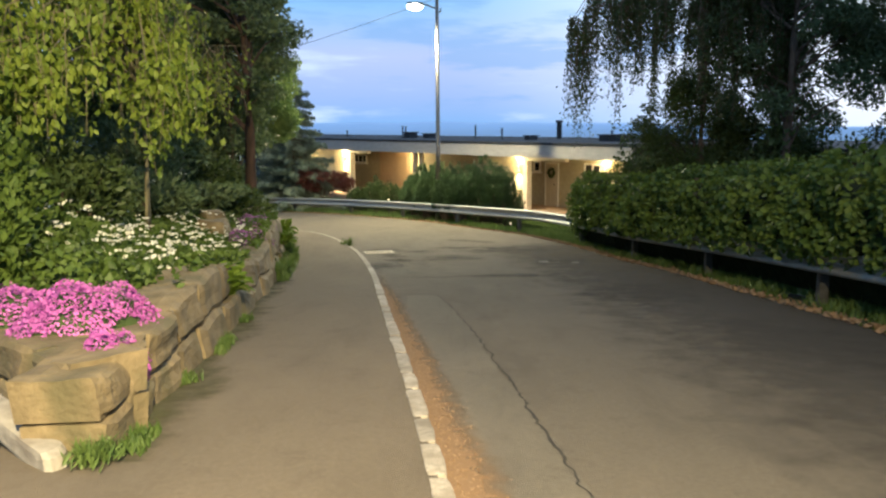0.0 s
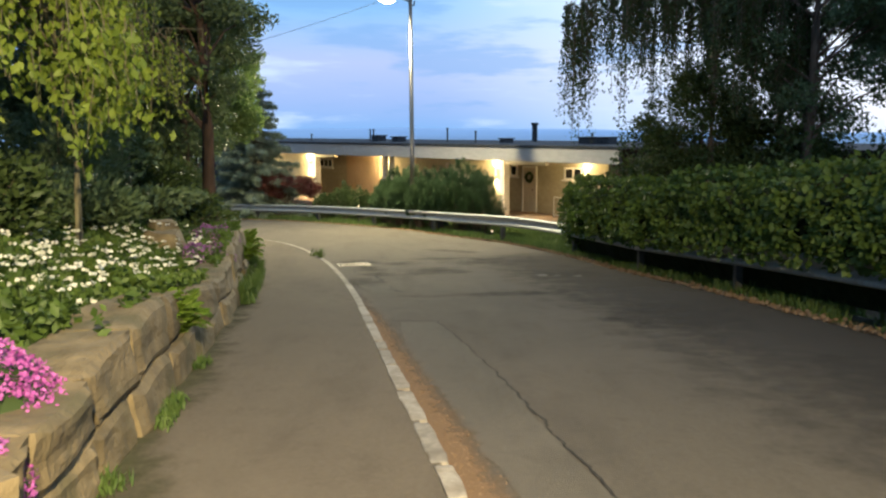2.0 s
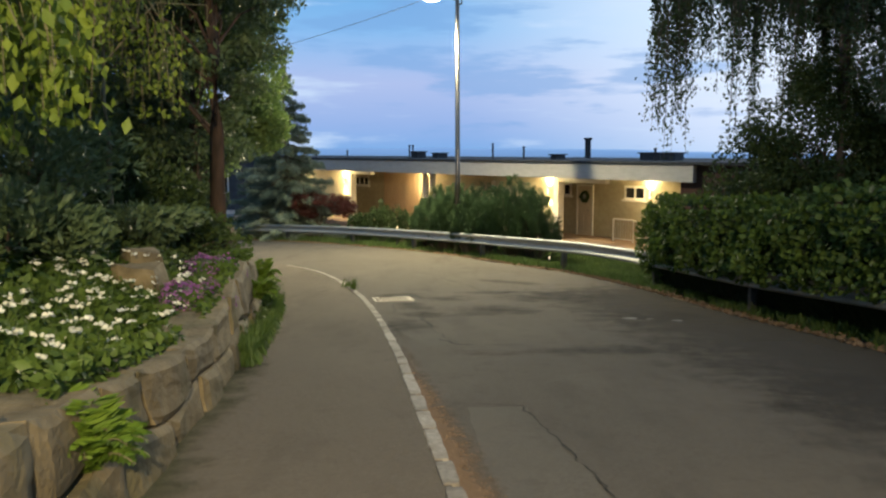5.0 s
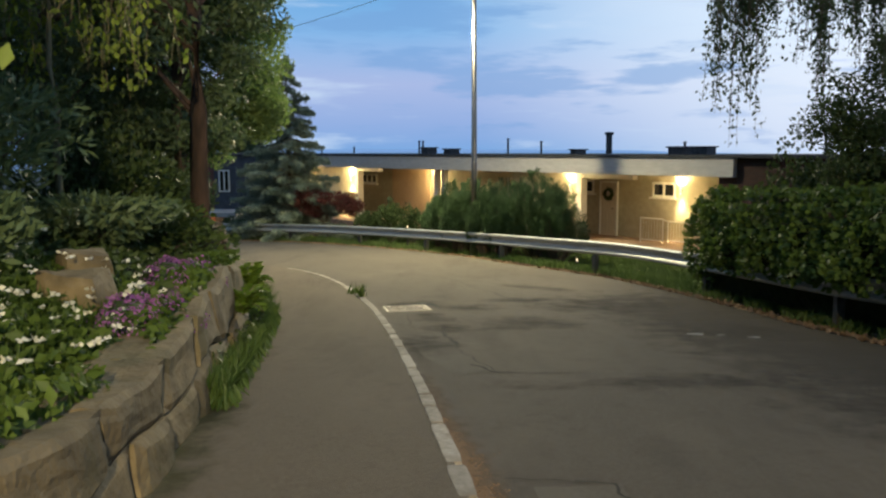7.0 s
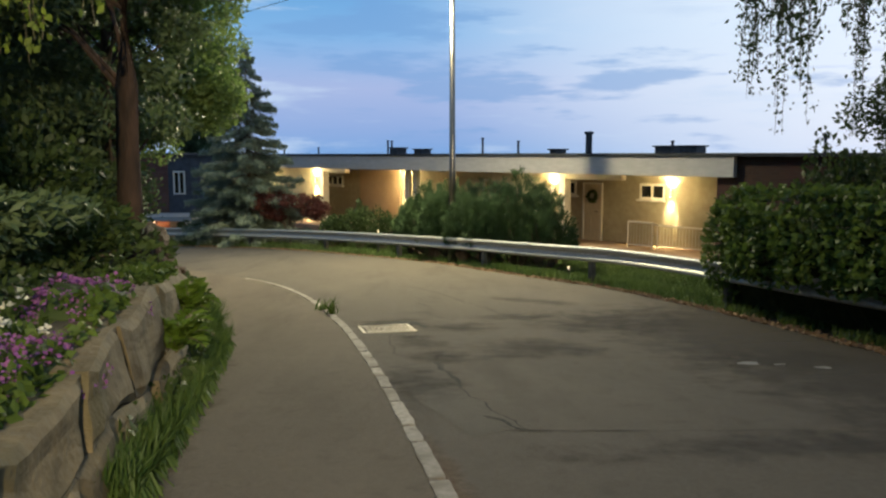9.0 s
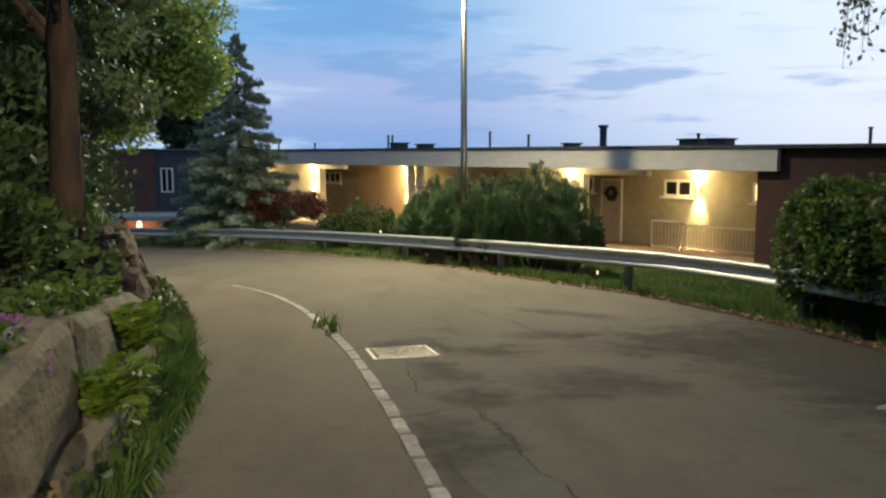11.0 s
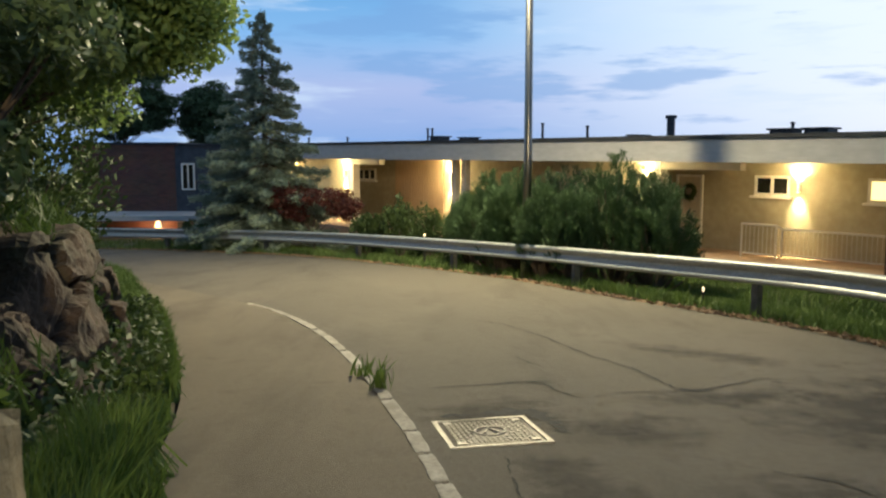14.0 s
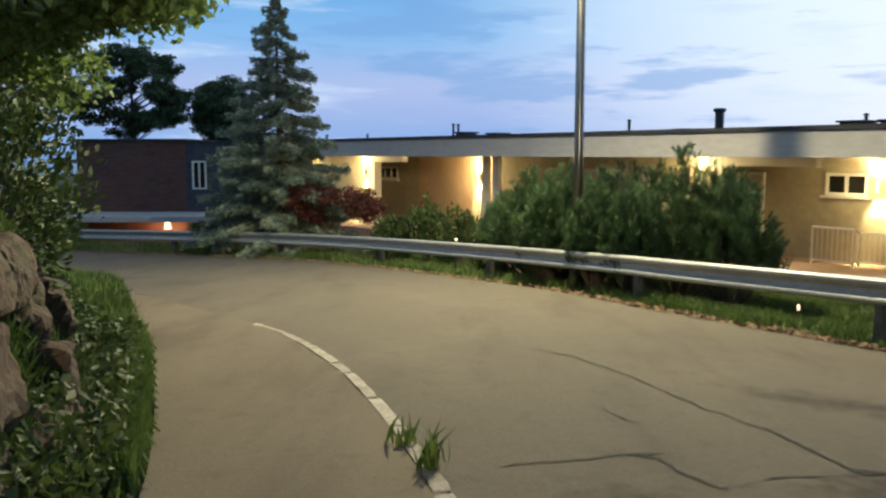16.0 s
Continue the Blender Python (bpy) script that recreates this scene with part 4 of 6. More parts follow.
def offset_line(line, off):
    out = []
    for i, p in enumerate(line):
        d = (line[min(i + 1, len(line) - 1)] - line[max(i - 1, 0)]).normalized()
        out.append(p + Vector((d.y, -d.x)) * off)
    return out


def resample(line, step):
    out, carry = [line[0].copy()], 0.0
    for a, b in zip(line[:-1], line[1:]):
        ln = (b - a).length
        pos = step - carry
        while pos <= ln:
            out.append(a.lerp(b, pos / ln))
            pos += step
        carry = (carry + ln) % step
    return out


lane_shade()


def lift(y):
    return float(np.interp(y, [18, 22, 25, 28, 31, 38], [0.0, 0.02, 0.035, 0.0, -0.045, -0.05]))


def guard_rail():
    t = thing("guard_rail", (0, 0, 0), 0, "galvanised steel crash barrier with a ribbed beam on posts", "guard rail", "", "structure")
    line = resample(offset_line(EDGE, 0.32), 0.5)
    prof = [(-0.004, 0.764), (-0.020, 0.772), (-0.052, 0.766), (-0.080, 0.748), (-0.086, 0.730), (-0.082, 0.700), (-0.052, 0.668), (-0.014, 0.648), (-0.006, 0.620), (-0.014, 0.590), (-0.052, 0.566), (-0.080, 0.540), (-0.086, 0.515), (-0.082, 0.492), (-0.052, 0.472), (-0.020, 0.464), (-0.004, 0.470)]
    prof += [(o + 0.006, z) for o, z in reversed(prof)]
    n = len(line)
    for i0 in range(0, n - 1, 8):
        i1 = min(i0 + 8, n - 1)
        bm = bmesh.new()
        rows = []
        for i in range(i0, i1 + 1):
            d = (line[min(i + 1, n - 1)] - line[max(i - 1, 0)]).normalized()
            nr = Vector((d.y, -d.x))
            p = line[i]
            rows.append([bm.verts.new((p.x + nr.x * o, p.y + nr.y * o, g(p.y) - 0.06 + lift(p.y) + z)) for o, z in prof])
        for a, b in zip(rows[:-1], rows[1:]):
            for k in range(len(prof)):
                q = (k + 1) % len(prof)
                bm.faces.new((a[k], b[k], b[q], a[q]))
        part("beam", bm, M["steel"], t, smooth=True)
        p = line[i0]
        d = (line[min(i0 + 1, n - 1)] - line[max(i0 - 1, 0)]).normalized()
        ang = math.degrees(math.atan2(d.y, d.x))
        z = h(p.x, p.y)
        bm = bmesh.new()
        add_box(bm, -0.05, 0.05, -0.12, -0.108, z - 0.25, g(p.y) + 0.66 + lift(p.y))
        add_box(bm, -0.05, -0.042, -0.108, -0.015, z - 0.25, g(p.y) + 0.66 + lift(p.y))
        add_box(bm, -0.05, 0.05, -0.015, -0.004, z - 0.25, g(p.y) + 0.66 + lift(p.y))
        bm.transform(pose(p.x, p.y, 0, 0, 0, ang))
        part("post", bm, M["post_steel"], t)


guard_rail()

# ---------------------------------------------------------------- distance


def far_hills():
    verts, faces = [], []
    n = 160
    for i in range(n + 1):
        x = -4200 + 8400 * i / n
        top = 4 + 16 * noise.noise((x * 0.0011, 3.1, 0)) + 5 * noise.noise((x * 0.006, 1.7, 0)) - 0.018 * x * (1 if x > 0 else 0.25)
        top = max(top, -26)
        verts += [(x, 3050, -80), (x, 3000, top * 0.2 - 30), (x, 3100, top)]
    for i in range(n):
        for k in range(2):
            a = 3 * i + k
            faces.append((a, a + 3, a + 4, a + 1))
    ob = new("backdrop", mesh_from("backdrop", verts, faces, M["hills_haze_glow"], True))
    tagged(ob, "wooded hills beyond the fjord in painted, glowing blue haze", "hills", "", "structure")


far_hills()

# ---------------------------------------------------------------- plants: helpers


def blades(places, height, width, material, name, lean=0.35):
    """A mesh of upright grass blades, each a narrow bent leaf."""
    p = np.asarray(places, float)
    n = len(p)
    hgt = np.asarray(height) * rng.uniform(0.5, 1.25, n)
    c = p.copy()
    c[:, 2] += hgt * 0.45
    aim = np.tile([0, 0, 1.0], (n, 1)) + rng.normal(size=(n, 3)) * np.array([lean, lean, 0.1])
    return blade_mesh(c, hgt, width, aim, material, name)


def blade_mesh(c, hgt, width, aim, material, name):
    n = len(c)
    d = aim / np.linalg.norm(aim, axis=1, keepdims=True)
    side = np.cross(d, rng.normal(size=(n, 3)))
    side /= np.linalg.norm(side, axis=1, keepdims=True) + 1e-9
    bend = np.cross(d, side)
    hh2 = hgt[:, None]
    a = c - d * hh2 * 0.5
    m = c
    b = c + d * hh2 * 0.5 + bend * hh2 * 0.22
    v = np.stack([a - side * width * 0.4, a + side * width * 0.4, m + side * width * 0.5, m - side * width * 0.5, b], axis=1).reshape(-1, 3)
    i0 = np.arange(n)[:, None] * 5
    me = bpy.data.meshes.new(name)
    me.vertices.add(5 * n)
    me.vertices.foreach_set("co", v.ravel())
    idx = (i0 + np.array([[0, 1, 2, 0, 2, 3, 3, 2, 4]])).ravel().astype(np.int32)
    me.loops.add(9 * n)
    me.loops.foreach_set("vertex_index", idx)
    me.polygons.add(3 * n)
    me.polygons.foreach_set("loop_start", np.arange(0, 9 * n, 3, dtype=np.int32))
    me.materials.append(material)
    me.update(calc_edges=True)
    me.validate()
    return me


def on_land(x, y, up=0.0):
    return np.stack([x, y, land(x, y) + up], axis=1)


def crooked(a, b, n, wobble):
    a, b = Vector(a), Vector(b)
    pts = []
    for k in range(n + 1):
        u = k / n
        p = a.lerp(b, u)
        w = wobble * math.sin(math.pi * min(u * 1.2, 1))
        pts.append(p + Vector((rng.uniform(-w, w), rng.uniform(-w, w), 0)))
    return pts


def taper(r0, r1, n):
    return [r0 + (r1 - r0) * k / n for k in range(n + 1)]


def spruce(name, x, y, height, radius, needles, label, density=1.0, base=None):
    z0 = h(x, y) if base is None else base
    t = thing(name, (x, y, z0), 0, label, "tree")
    part("trunk", tube([(0, 0, -0.1), (0, 0, height * 0.5), (0, 0, height)], [0.13, 0.08, 0.01], 8), M["bark"], t)
    bm = bmesh.new()
    C, A = [], []
    rows = int(height / 0.24)
    for i in range(rows):
        u = (i + 0.5) / rows
        z = height * (0.10 + 0.89 * u)
        reach = radius * (1 - u) ** 0.72 + 0.05
        nb = max(5, int(11 * (1 - u) + 4))
        for k in range(nb):
            a = 2 * math.pi * (k + rng.uniform(-0.3, 0.3)) / nb + i * 0.7
            ln = reach * rng.uniform(0.55, 1.22)
            zj = z + rng.uniform(-0.16, 0.16)
            tip = Vector((math.cos(a) * ln, math.sin(a) * ln, zj - 0.20 * ln + 0.10 * u + rng.uniform(-0.1, 0.12)))
            root = Vector((0, 0, zj + 0.10))
            add_tube(bm, [root, root.lerp(tip, 0.6) + Vector((0, 0, -0.05 * ln)), tip], [0.018, 0.012, 0.004], 4, False)
            m = int((40 + 150 * ln) * density)
            s = rng.uniform(0.12, 1.0, m) ** 0.7
            side = Vector((-math.sin(a), math.cos(a), 0))
            off = rng.uniform(-1, 1, m) * (0.09 + 0.24 * ln * (1.05 - s))
            px = root.x + (tip.x - root.x) * s + side.x * off
            py = root.y + (tip.y - root.y) * s + side.y * off
            pz = root.z + (tip.z - root.z) * s - 0.05 * ln * np.sin(s * 3.1) - np.abs(off) * 0.25 + rng.normal(0, 0.055, m)
            C.append(np.stack([px, py, pz], 1))
            A.append(np.stack([np.full(m, math.cos(a)) + side.x * np.sign(off) * 0.8, np.full(m, math.sin(a)) + side.y * np.sign(off) * 0.8, np.full(m, -0.1)], 1))
    part("branchwork", bm, M["bark"], t)["kind"] = "stuff"
    me = leaf_mesh("needles", np.concatenate(C), 0.038, M[needles], 2.8, aim=np.concatenate(A), spread=0.3)
    part_me("needles", me, t)
    return t


def broad_tree(name, x, y, top, crown_c, crown_r, leaf, label, clumps=60, per=170, size=0.07, trunk=0.12, bark="bark", long=1.6, clump_r=0.42, lean=(0, 0), flat=0.75, droop=0.2, boughs=()):
    """A trunk with limbs that end in clumps of leaves filling an uneven crown."""
    z0 = h(x, y)
    t = thing(name, (x, y, z0), 0, label, "tree")
    cc = Vector(crown_c) - Vector((x, y, z0))
    H = top - z0
    spine = crooked((0, 0, -0.15), (lean[0], lean[1], H * 0.93), 7, 0.06)
    part("trunk", tube(spine, taper(trunk, trunk * 0.2, 7), 9), M[bark], t, smooth=True)
    bm = bmesh.new()
    C = []
    for i in range(clumps):
        d = rng.normal(size=3)
        d /= np.linalg.norm(d)
        r = rng.uniform(0.35, 1.0) ** 0.5
        p = cc + Vector((d[0] * crown_r[0] * r, d[1] * crown_r[1] * r, d[2] * crown_r[2] * r))
        if i < 24 * len(boughs):
            (bx, by, bz), br3 = boughs[i // 24]
            p = Vector((bx - x + d[0] * br3[0] * r, by - y + d[1] * br3[1] * r, bz - z0 + d[2] * br3[2] * r))
        u = min(max((p.z - 0.5) / (H * 0.95), 0.12), 0.95)
        k = min(int(u * 7), 6)
        root = Vector(spine[k]).lerp(Vector(spine[k + 1]), u * 7 - k) - Vector((0, 0, 0.25))
        if i % 2 == 0:
            mid = root.lerp(p, 0.55) + Vector((rng.uniform(-0.1, 0.1), rng.uniform(-0.1, 0.1), 0.12))
            add_tube(bm, [root, mid, p], [trunk * 0.22, trunk * 0.13, 0.006], 5, False)
        q = clump_r * rng.uniform(0.6, 1.35)
        n = int(per * (q / clump_r) ** 2)
        C.append(blob_points(n, p, (q, q, q * flat), 0.15))
    part("branchwork", bm, M[bark], t)["kind"] = "stuff"
    part_me("crown", leaf_mesh("crown", np.concatenate(C), size, M[leaf], long, droop), t)
    return t


def weeping_tree(name, x, y, top, tips, leaf, label, strands=160, drop=(0.9, 2.2), size=0.06, spacing=0.055, trunk=0.06, bark="stem", arch=0.8, knot=(0.14, 0.34), each=7):
    """Arching limbs with hanging strands of leaves. tips: middle and radii of the strand roots."""
    z0 = h(x, y)
    t = thing(name, (x, y, z0), 0, label, "tree")
    H = top - z0
    spine = crooked((0, 0, -0.15), (0, 0, H), 7, 0.05)
    part("trunk", tube(spine, taper(trunk, trunk * 0.35, 7), 9), M[bark], t, smooth=True)
    bm = bmesh.new()
    C, A = [], []
    (cx, cy, cz), (rx, ry, rz) = tips
    for i in range(strands):
        if i % each == 0:
            a, r = rng.uniform(0, 2 * math.pi), rng.uniform(0.05, 1.0) ** 0.55
            hub = Vector((cx - x + rx * r * math.cos(a), cy - y + ry * r * math.sin(a), cz - z0 + rz * (1 - r * r) + rng.uniform(-0.4, 0.4)))
            spread = rng.uniform(*knot)
            reach = rng.uniform(0.6, 1.0)
        p = hub + Vector((rng.normal(0, spread), rng.normal(0, spread), rng.normal(0, spread * 0.7)))
        root = Vector(spine[-1 - int(rng.integers(0, 3))])
        if i % each == 0:
            mid = root.lerp(p, 0.5) + Vector((0, 0, arch * 0.5))
            add_tube(bm, [root, mid, p], [trunk * 0.35, trunk * 0.2, 0.006], 5, False)
        ln = (drop[0] + (drop[1] - drop[0]) * rng.uniform(0, 1)) * reach
        sway = rng.uniform(-0.12, 0.12, 2)
        end = p + Vector((sway[0], sway[1], -ln))
        add_tube(bm, [p, p.lerp(end, 0.5), end], [0.006, 0.005, 0.003], 3, False)
        m = int(ln / spacing)
        s = rng.uniform(0, 1, m)
        wob = 0.035 + 0.035 * s
        C.append(np.stack([p.x + (end.x - p.x) * s + rng.normal(0, 1, m) * wob, p.y + (end.y - p.y) * s + rng.normal(0, 1, m) * wob, p.z + (end.z - p.z) * s], 1))
        A.append(np.tile([0, 0, -1.0], (m, 1)))
    part("branchwork", bm, M[bark], t)["kind"] = "stuff"
    part_me("crown", leaf_mesh("crown", np.concatenate(C), size, M[leaf], 1.7, aim=np.concatenate(A), spread=0.6), t)
    return t


def shrub(name, x, y, r, top, leaf, label, n=2600, size=0.05, long=1.8, lumps=9, upright=0.0, group="", base=None):
    """A bush of lumped leaf clusters on short stems."""
    z0 = (h(x, y) if base is None else base)
    t = thing(name, (x, y, z0), 0, label, "shrub", group)
    H = top - z0
    bm = bmesh.new()
    C, A = [], []
    for i in range(lumps):
        a, q = rng.uniform(0, 2 * math.pi), rng.uniform(0.0, 0.75) ** 0.7
        p = Vector((r * q * math.cos(a), r * q * math.sin(a), H * rng.uniform(0.35, 0.82) * (1.05 - 0.45 * q)))
        add_tube(bm, [(p.x * 0.15, p.y * 0.15, -0.05), (p.x * 0.6, p.y * 0.6, p.z * 0.55), tuple(p)], [0.022, 0.016, 0.006], 5, False)
        rr = r * rng.uniform(0.38, 0.6)
        rz = min(H * rng.uniform(0.25, 0.42), p.z)
        pts = blob_points(n // lumps, p, (rr, rr, rz), 0.35)
        pts[:, 2] = np.maximum(pts[:, 2], 0.02)
        C.append(pts)
        out = pts - np.array([p.x * 0.4, p.y * 0.4, p.z * 0.4])
        out /= np.linalg.norm(out, axis=1, keepdims=True) + 1e-6
        out[:, 2] += upright
        A.append(out)
    part("branchwork", bm, M["bark"], t)["kind"] = "stuff"
    part_me("foliage", leaf_mesh("foliage", np.concatenate(C), size, M[leaf], long, aim=np.concatenate(A), spread=0.55), t)
    return t


# ---------------------------------------------------------------- hedge and trees beyond the guard rail


def hedge_line():
    """The hedge's middle: it bulges over the barrier towards the bend."""
    a, b = offset_line(EDGE, 0.72), offset_line(EDGE, 0.50)
    out = []
    for p, q in zip(a, b):
        u = min(max((p.y - 8) / 11, 0), 1)
        out.append(p.lerp(q, u * u * (3 - 2 * u)))
    return out


def hedge():
    t = thing("hedge", (0, 0, 0), 0, "tall clipped leafy green hedge growing over the crash barrier", "hedge")
    line = resample(hedge_line(), 0.25)
    line = [p for p in line if p.y < 21.95 and p.x > 2.3]
    n = len(line)
    verts, faces = [], []
    # Added solid core, a dark stand-in for shade within and below the leaves.
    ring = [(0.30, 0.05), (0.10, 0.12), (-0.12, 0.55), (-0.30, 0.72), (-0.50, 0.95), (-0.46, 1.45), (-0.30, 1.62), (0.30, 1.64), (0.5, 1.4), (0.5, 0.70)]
    C, A = [], []
    for i, p in enumerate(line):
        d = (line[min(i + 1, n - 1)] - line[max(i - 1, 0)]).normalized()
        nr = Vector((d.y, -d.x))
        z = g(p.y) - 0.05
        shrink = min(1.0, 0.25 + (n - 1 - i) * 0.25)
        for o, u in ring:
            w = noise.noise((p.x * 1.4, p.y * 1.4, u * 1.6)) * 0.16
            q = p + nr * (o * shrink + (w if o < 0 else -w))
            verts.append((q.x, q.y, z + u * (0.96 + w)))
        # leaves over the front, the top and the end
        m = 210
        u = rng.uniform(0.58, 2.0, m)
        ff = -0.56 - 0.10 * np.sin((u - 0.3) * 1.6)
        lump = np.array([noise.noise((p.x * 1.4, p.y * 1.4, v * 1.6)) * 0.20 + noise.noise((p.x * 4, p.y * 4, v * 4)) * 0.10 for v in u])
        top = u > 1.72
        o = np.where(top, rng.uniform(-0.5, 0.5, m), ff - np.clip(lump, -0.2, 0.3))
        zz = np.where(top, 1.86 + lump * 0.8 + rng.normal(0, 0.05, m), u)
        low = (~top) & (u < 0.75)
        o = np.where(low, o + (0.75 - u) * 0.35, o)
        al = rng.uniform(-0.14, 0.14, m)
        o = o * shrink + rng.normal(0, 0.035, m)
        keep = ~(low & (rng.uniform(0, 1, m) < 0.55))
        C.append(np.stack([p.x + nr.x * o + d.x * al, p.y + nr.y * o + d.y * al, z + zz], 1)[keep])
        A.append(np.stack([np.full(m, -nr.x), np.full(m, -nr.y), np.where(top, 0.1, -0.35)], 1)[keep])
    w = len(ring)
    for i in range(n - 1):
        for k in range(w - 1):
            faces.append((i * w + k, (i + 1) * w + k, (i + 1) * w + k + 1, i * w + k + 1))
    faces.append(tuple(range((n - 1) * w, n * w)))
    part_me("shade_core", mesh_from("shade_core", verts, faces, M["hedge_shade"]), t)
    e = line[-1]
    m = 1500
    pts = blob_points(m, (e.x + 0.05, e.y + 0.1, g(e.y) + 1.0), (0.62, 0.45, 0.98), 0.6)
    C.append(pts)
    out = pts - np.array([e.x + 0.2, e.y - 0.6, g(e.y) + 0.9])
    A.append(out / np.linalg.norm(out, axis=1, keepdims=True))
    part_me("leaves", leaf_mesh("leaves", np.concatenate(C), 0.078, M["hedge_leaf"], 1.4, aim=np.concatenate(A), spread=0.9), t)


hedge()
weeping_tree("birch_tree", 5.9, 18.6, 7.5, ((5.6, 19.3, 3.35), (2.6, 2.3, 3.2)), "birch_leaf", "weeping birch with long hanging strands of small dark leaves", 1300, (0.9, 3.1), 0.041, 0.029, 0.13, "bark", knot=(0.02, 0.06), each=9)
for x, y, top, c, r, n, lb in ((9.0, 22.0, 9.5, (9.0, 22.0, 4.8), (2.4, 2.4, 4.6), 90, "tall dark pine with a bare straight trunk"),
                              (11.3, 18.2, 9.0, (11.0, 18.2, 4.6), (2.2, 2.4, 4.2), 95, "dark dense pine in dusk shade"),
                              (7.4, 17.4, 8.0, (7.4, 17.4, 4.3), (1.9, 1.8, 3.4), 62, "dark pine standing behind the hedge"),
                              (13.6, 21.0, 9.0, (13.4, 21.0, 4.2), (2.2, 2.2, 4.6), 90, "dark dense pine in dusk shade"),
                              (9.4, 13.0, 8.5, (9.6, 13.0, 4.9), (1.9, 2.2, 3.4), 90, "dark dense pine in dusk shade")):
    broad_tree("pine_tree", x, y, top, c, r, "pine_needle", lb, int(n * 1.1), 300, 0.045, 0.15, "bark", 3.0, 0.5, flat=0.7)
broad_tree("laurel_tree", 6.0, 19.2, 2.5, (5.9, 19.3, 1.1), (1.25, 1.1, 1.4), "dark_leaf", "dense dark leafy laurel growing up behind the hedge", 75, 420, 0.042, 0.06, "bark", 1.6, 0.40)
broad_tree("laurel_tree", 7.4, 18.9, 1.6, (7.4, 18.9, 0.55), (1.2, 1.1, 0.9), "dark_leaf", "dense dark leafy laurel growing up behind the hedge", 40, 300, 0.055, 0.06, "bark", 1.6, 0.42)
for x, y, r, top in ((4.9, 20.6, 0.9, 0.75), (6.4, 19.2, 1.1, 1.0), (7.8, 20.0, 1.1, 0.9), (6.6, 16.6, 0.9, 1.25), (8.6, 17.4, 1.0, 1.1)):
    shrub("laurel_bush", x, y, r, top, "dark_leaf", "dark leafy bush behind the hedge", 2600, 0.07, 1.6)

# ---------------------------------------------------------------- garden between the guard rail and the house


def mountain_pine(x, y, r, top):
    """A bushy dwarf pine: upright shoots, each a bottle-brush of needles."""
    z0 = h(x, y)
    t = thing("mountain_pine", (x, y, z0), 0, "dense dark green mountain pine behind the crash barrier", "shrub", "mountain pines")
    H = top - z0
    bm = bmesh.new()
    C, A = [], []
    for i in range(270):
        a, q = rng.uniform(0, 2 * math.pi), rng.uniform(0, 1) ** 0.55
        lift_to = H * (1 - 0.45 * q * q) * (rng.uniform(0.25, 1.0) ** 0.55)
        tip = Vector((r * 1.15 * q * math.cos(a), r * 1.15 * q * math.sin(a), lift_to))
        ln = rng.uniform(0.20, 0.42)
        d = Vector((0.55 * q * math.cos(a), 0.55 * q * math.sin(a), 1)).normalized()
        d = (d + Vector((rng.normal(0, 0.24), rng.normal(0, 0.24), 0))).normalized()
        root = tip - d * ln
        root.z = max(root.z, 0.03)
        if i % 6 == 0:
            add_tube(bm, [(0, 0, -0.05), (root.x * 0.6, root.y * 0.6, root.z * 0.5), tuple(root)], [0.022, 0.015, 0.008], 5, False)
        m = 90
        u = rng.uniform(0, 1, m)
        out = rng.normal(size=(m, 3))
        out -= (out @ np.array(d))[:, None] * np.array(d)
        out /= np.linalg.norm(out, axis=1, keepdims=True) + 1e-6
        base = np.array(root) + (np.array(tip) - np.array(root)) * u[:, None]
        C.append(base + out * 0.05 + np.array(d) * 0.03)
        A.append(out * 0.55 + np.array(d) * 1.0)
    part("branchwork", bm, M["bark"], t)["kind"] = "stuff"
    part_me("needles", leaf_mesh("needles", np.concatenate(C), 0.012, M["mugo_needle"], 11.0, aim=np.concatenate(A), spread=0.25), t)


for x, y, r, top in ((0.10, 30.68, 0.46, -0.45), (0.62, 29.95, 0.5, -0.40), (-0.62, 32.0, 0.5, -0.60), (-1.2, 34.0, 0.6, -0.75), (-0.7, 33.1, 0.85, -0.20), (-0.1, 32.3, 0.95, -0.10), (0.7, 31.4, 1.0, -0.05), (1.5, 30.5, 1.0, 0.20), (2.15, 29.9, 0.8, -0.15)):
    mountain_pine(x, y, r, top)
for x, y, r, top in ((-3.9, 36.9, 0.5, -1.25), (-3.0, 36.1, 0.5, -1.05), (-2.2, 35.2, 0.5, -1.1)):
    shrub("low_bush", x, y, r, top, "dark_leaf", "low dark green bush behind the crash barrier", 2600, 0.05, 2.2, 9, 0.7, "low bushes")
spruce("spruce_tree", -7.5, 40.6, 7.4, 2.4, "spruce_needle", "blue spruce with pale drooping needled branches", 1.6)
for x, y, top, c, r in ((-5.8, 39.4, -0.8, (-5.7, 39.4, -1.35), (1.45, 0.9, 0.6)),):
    broad_tree("japanese_maple", x, y, top, c, r, "maple_leaf", "low spreading japanese maple with dark red leaves", 34, 200, 0.05, 0.05, "bark", 1.7, 0.3)

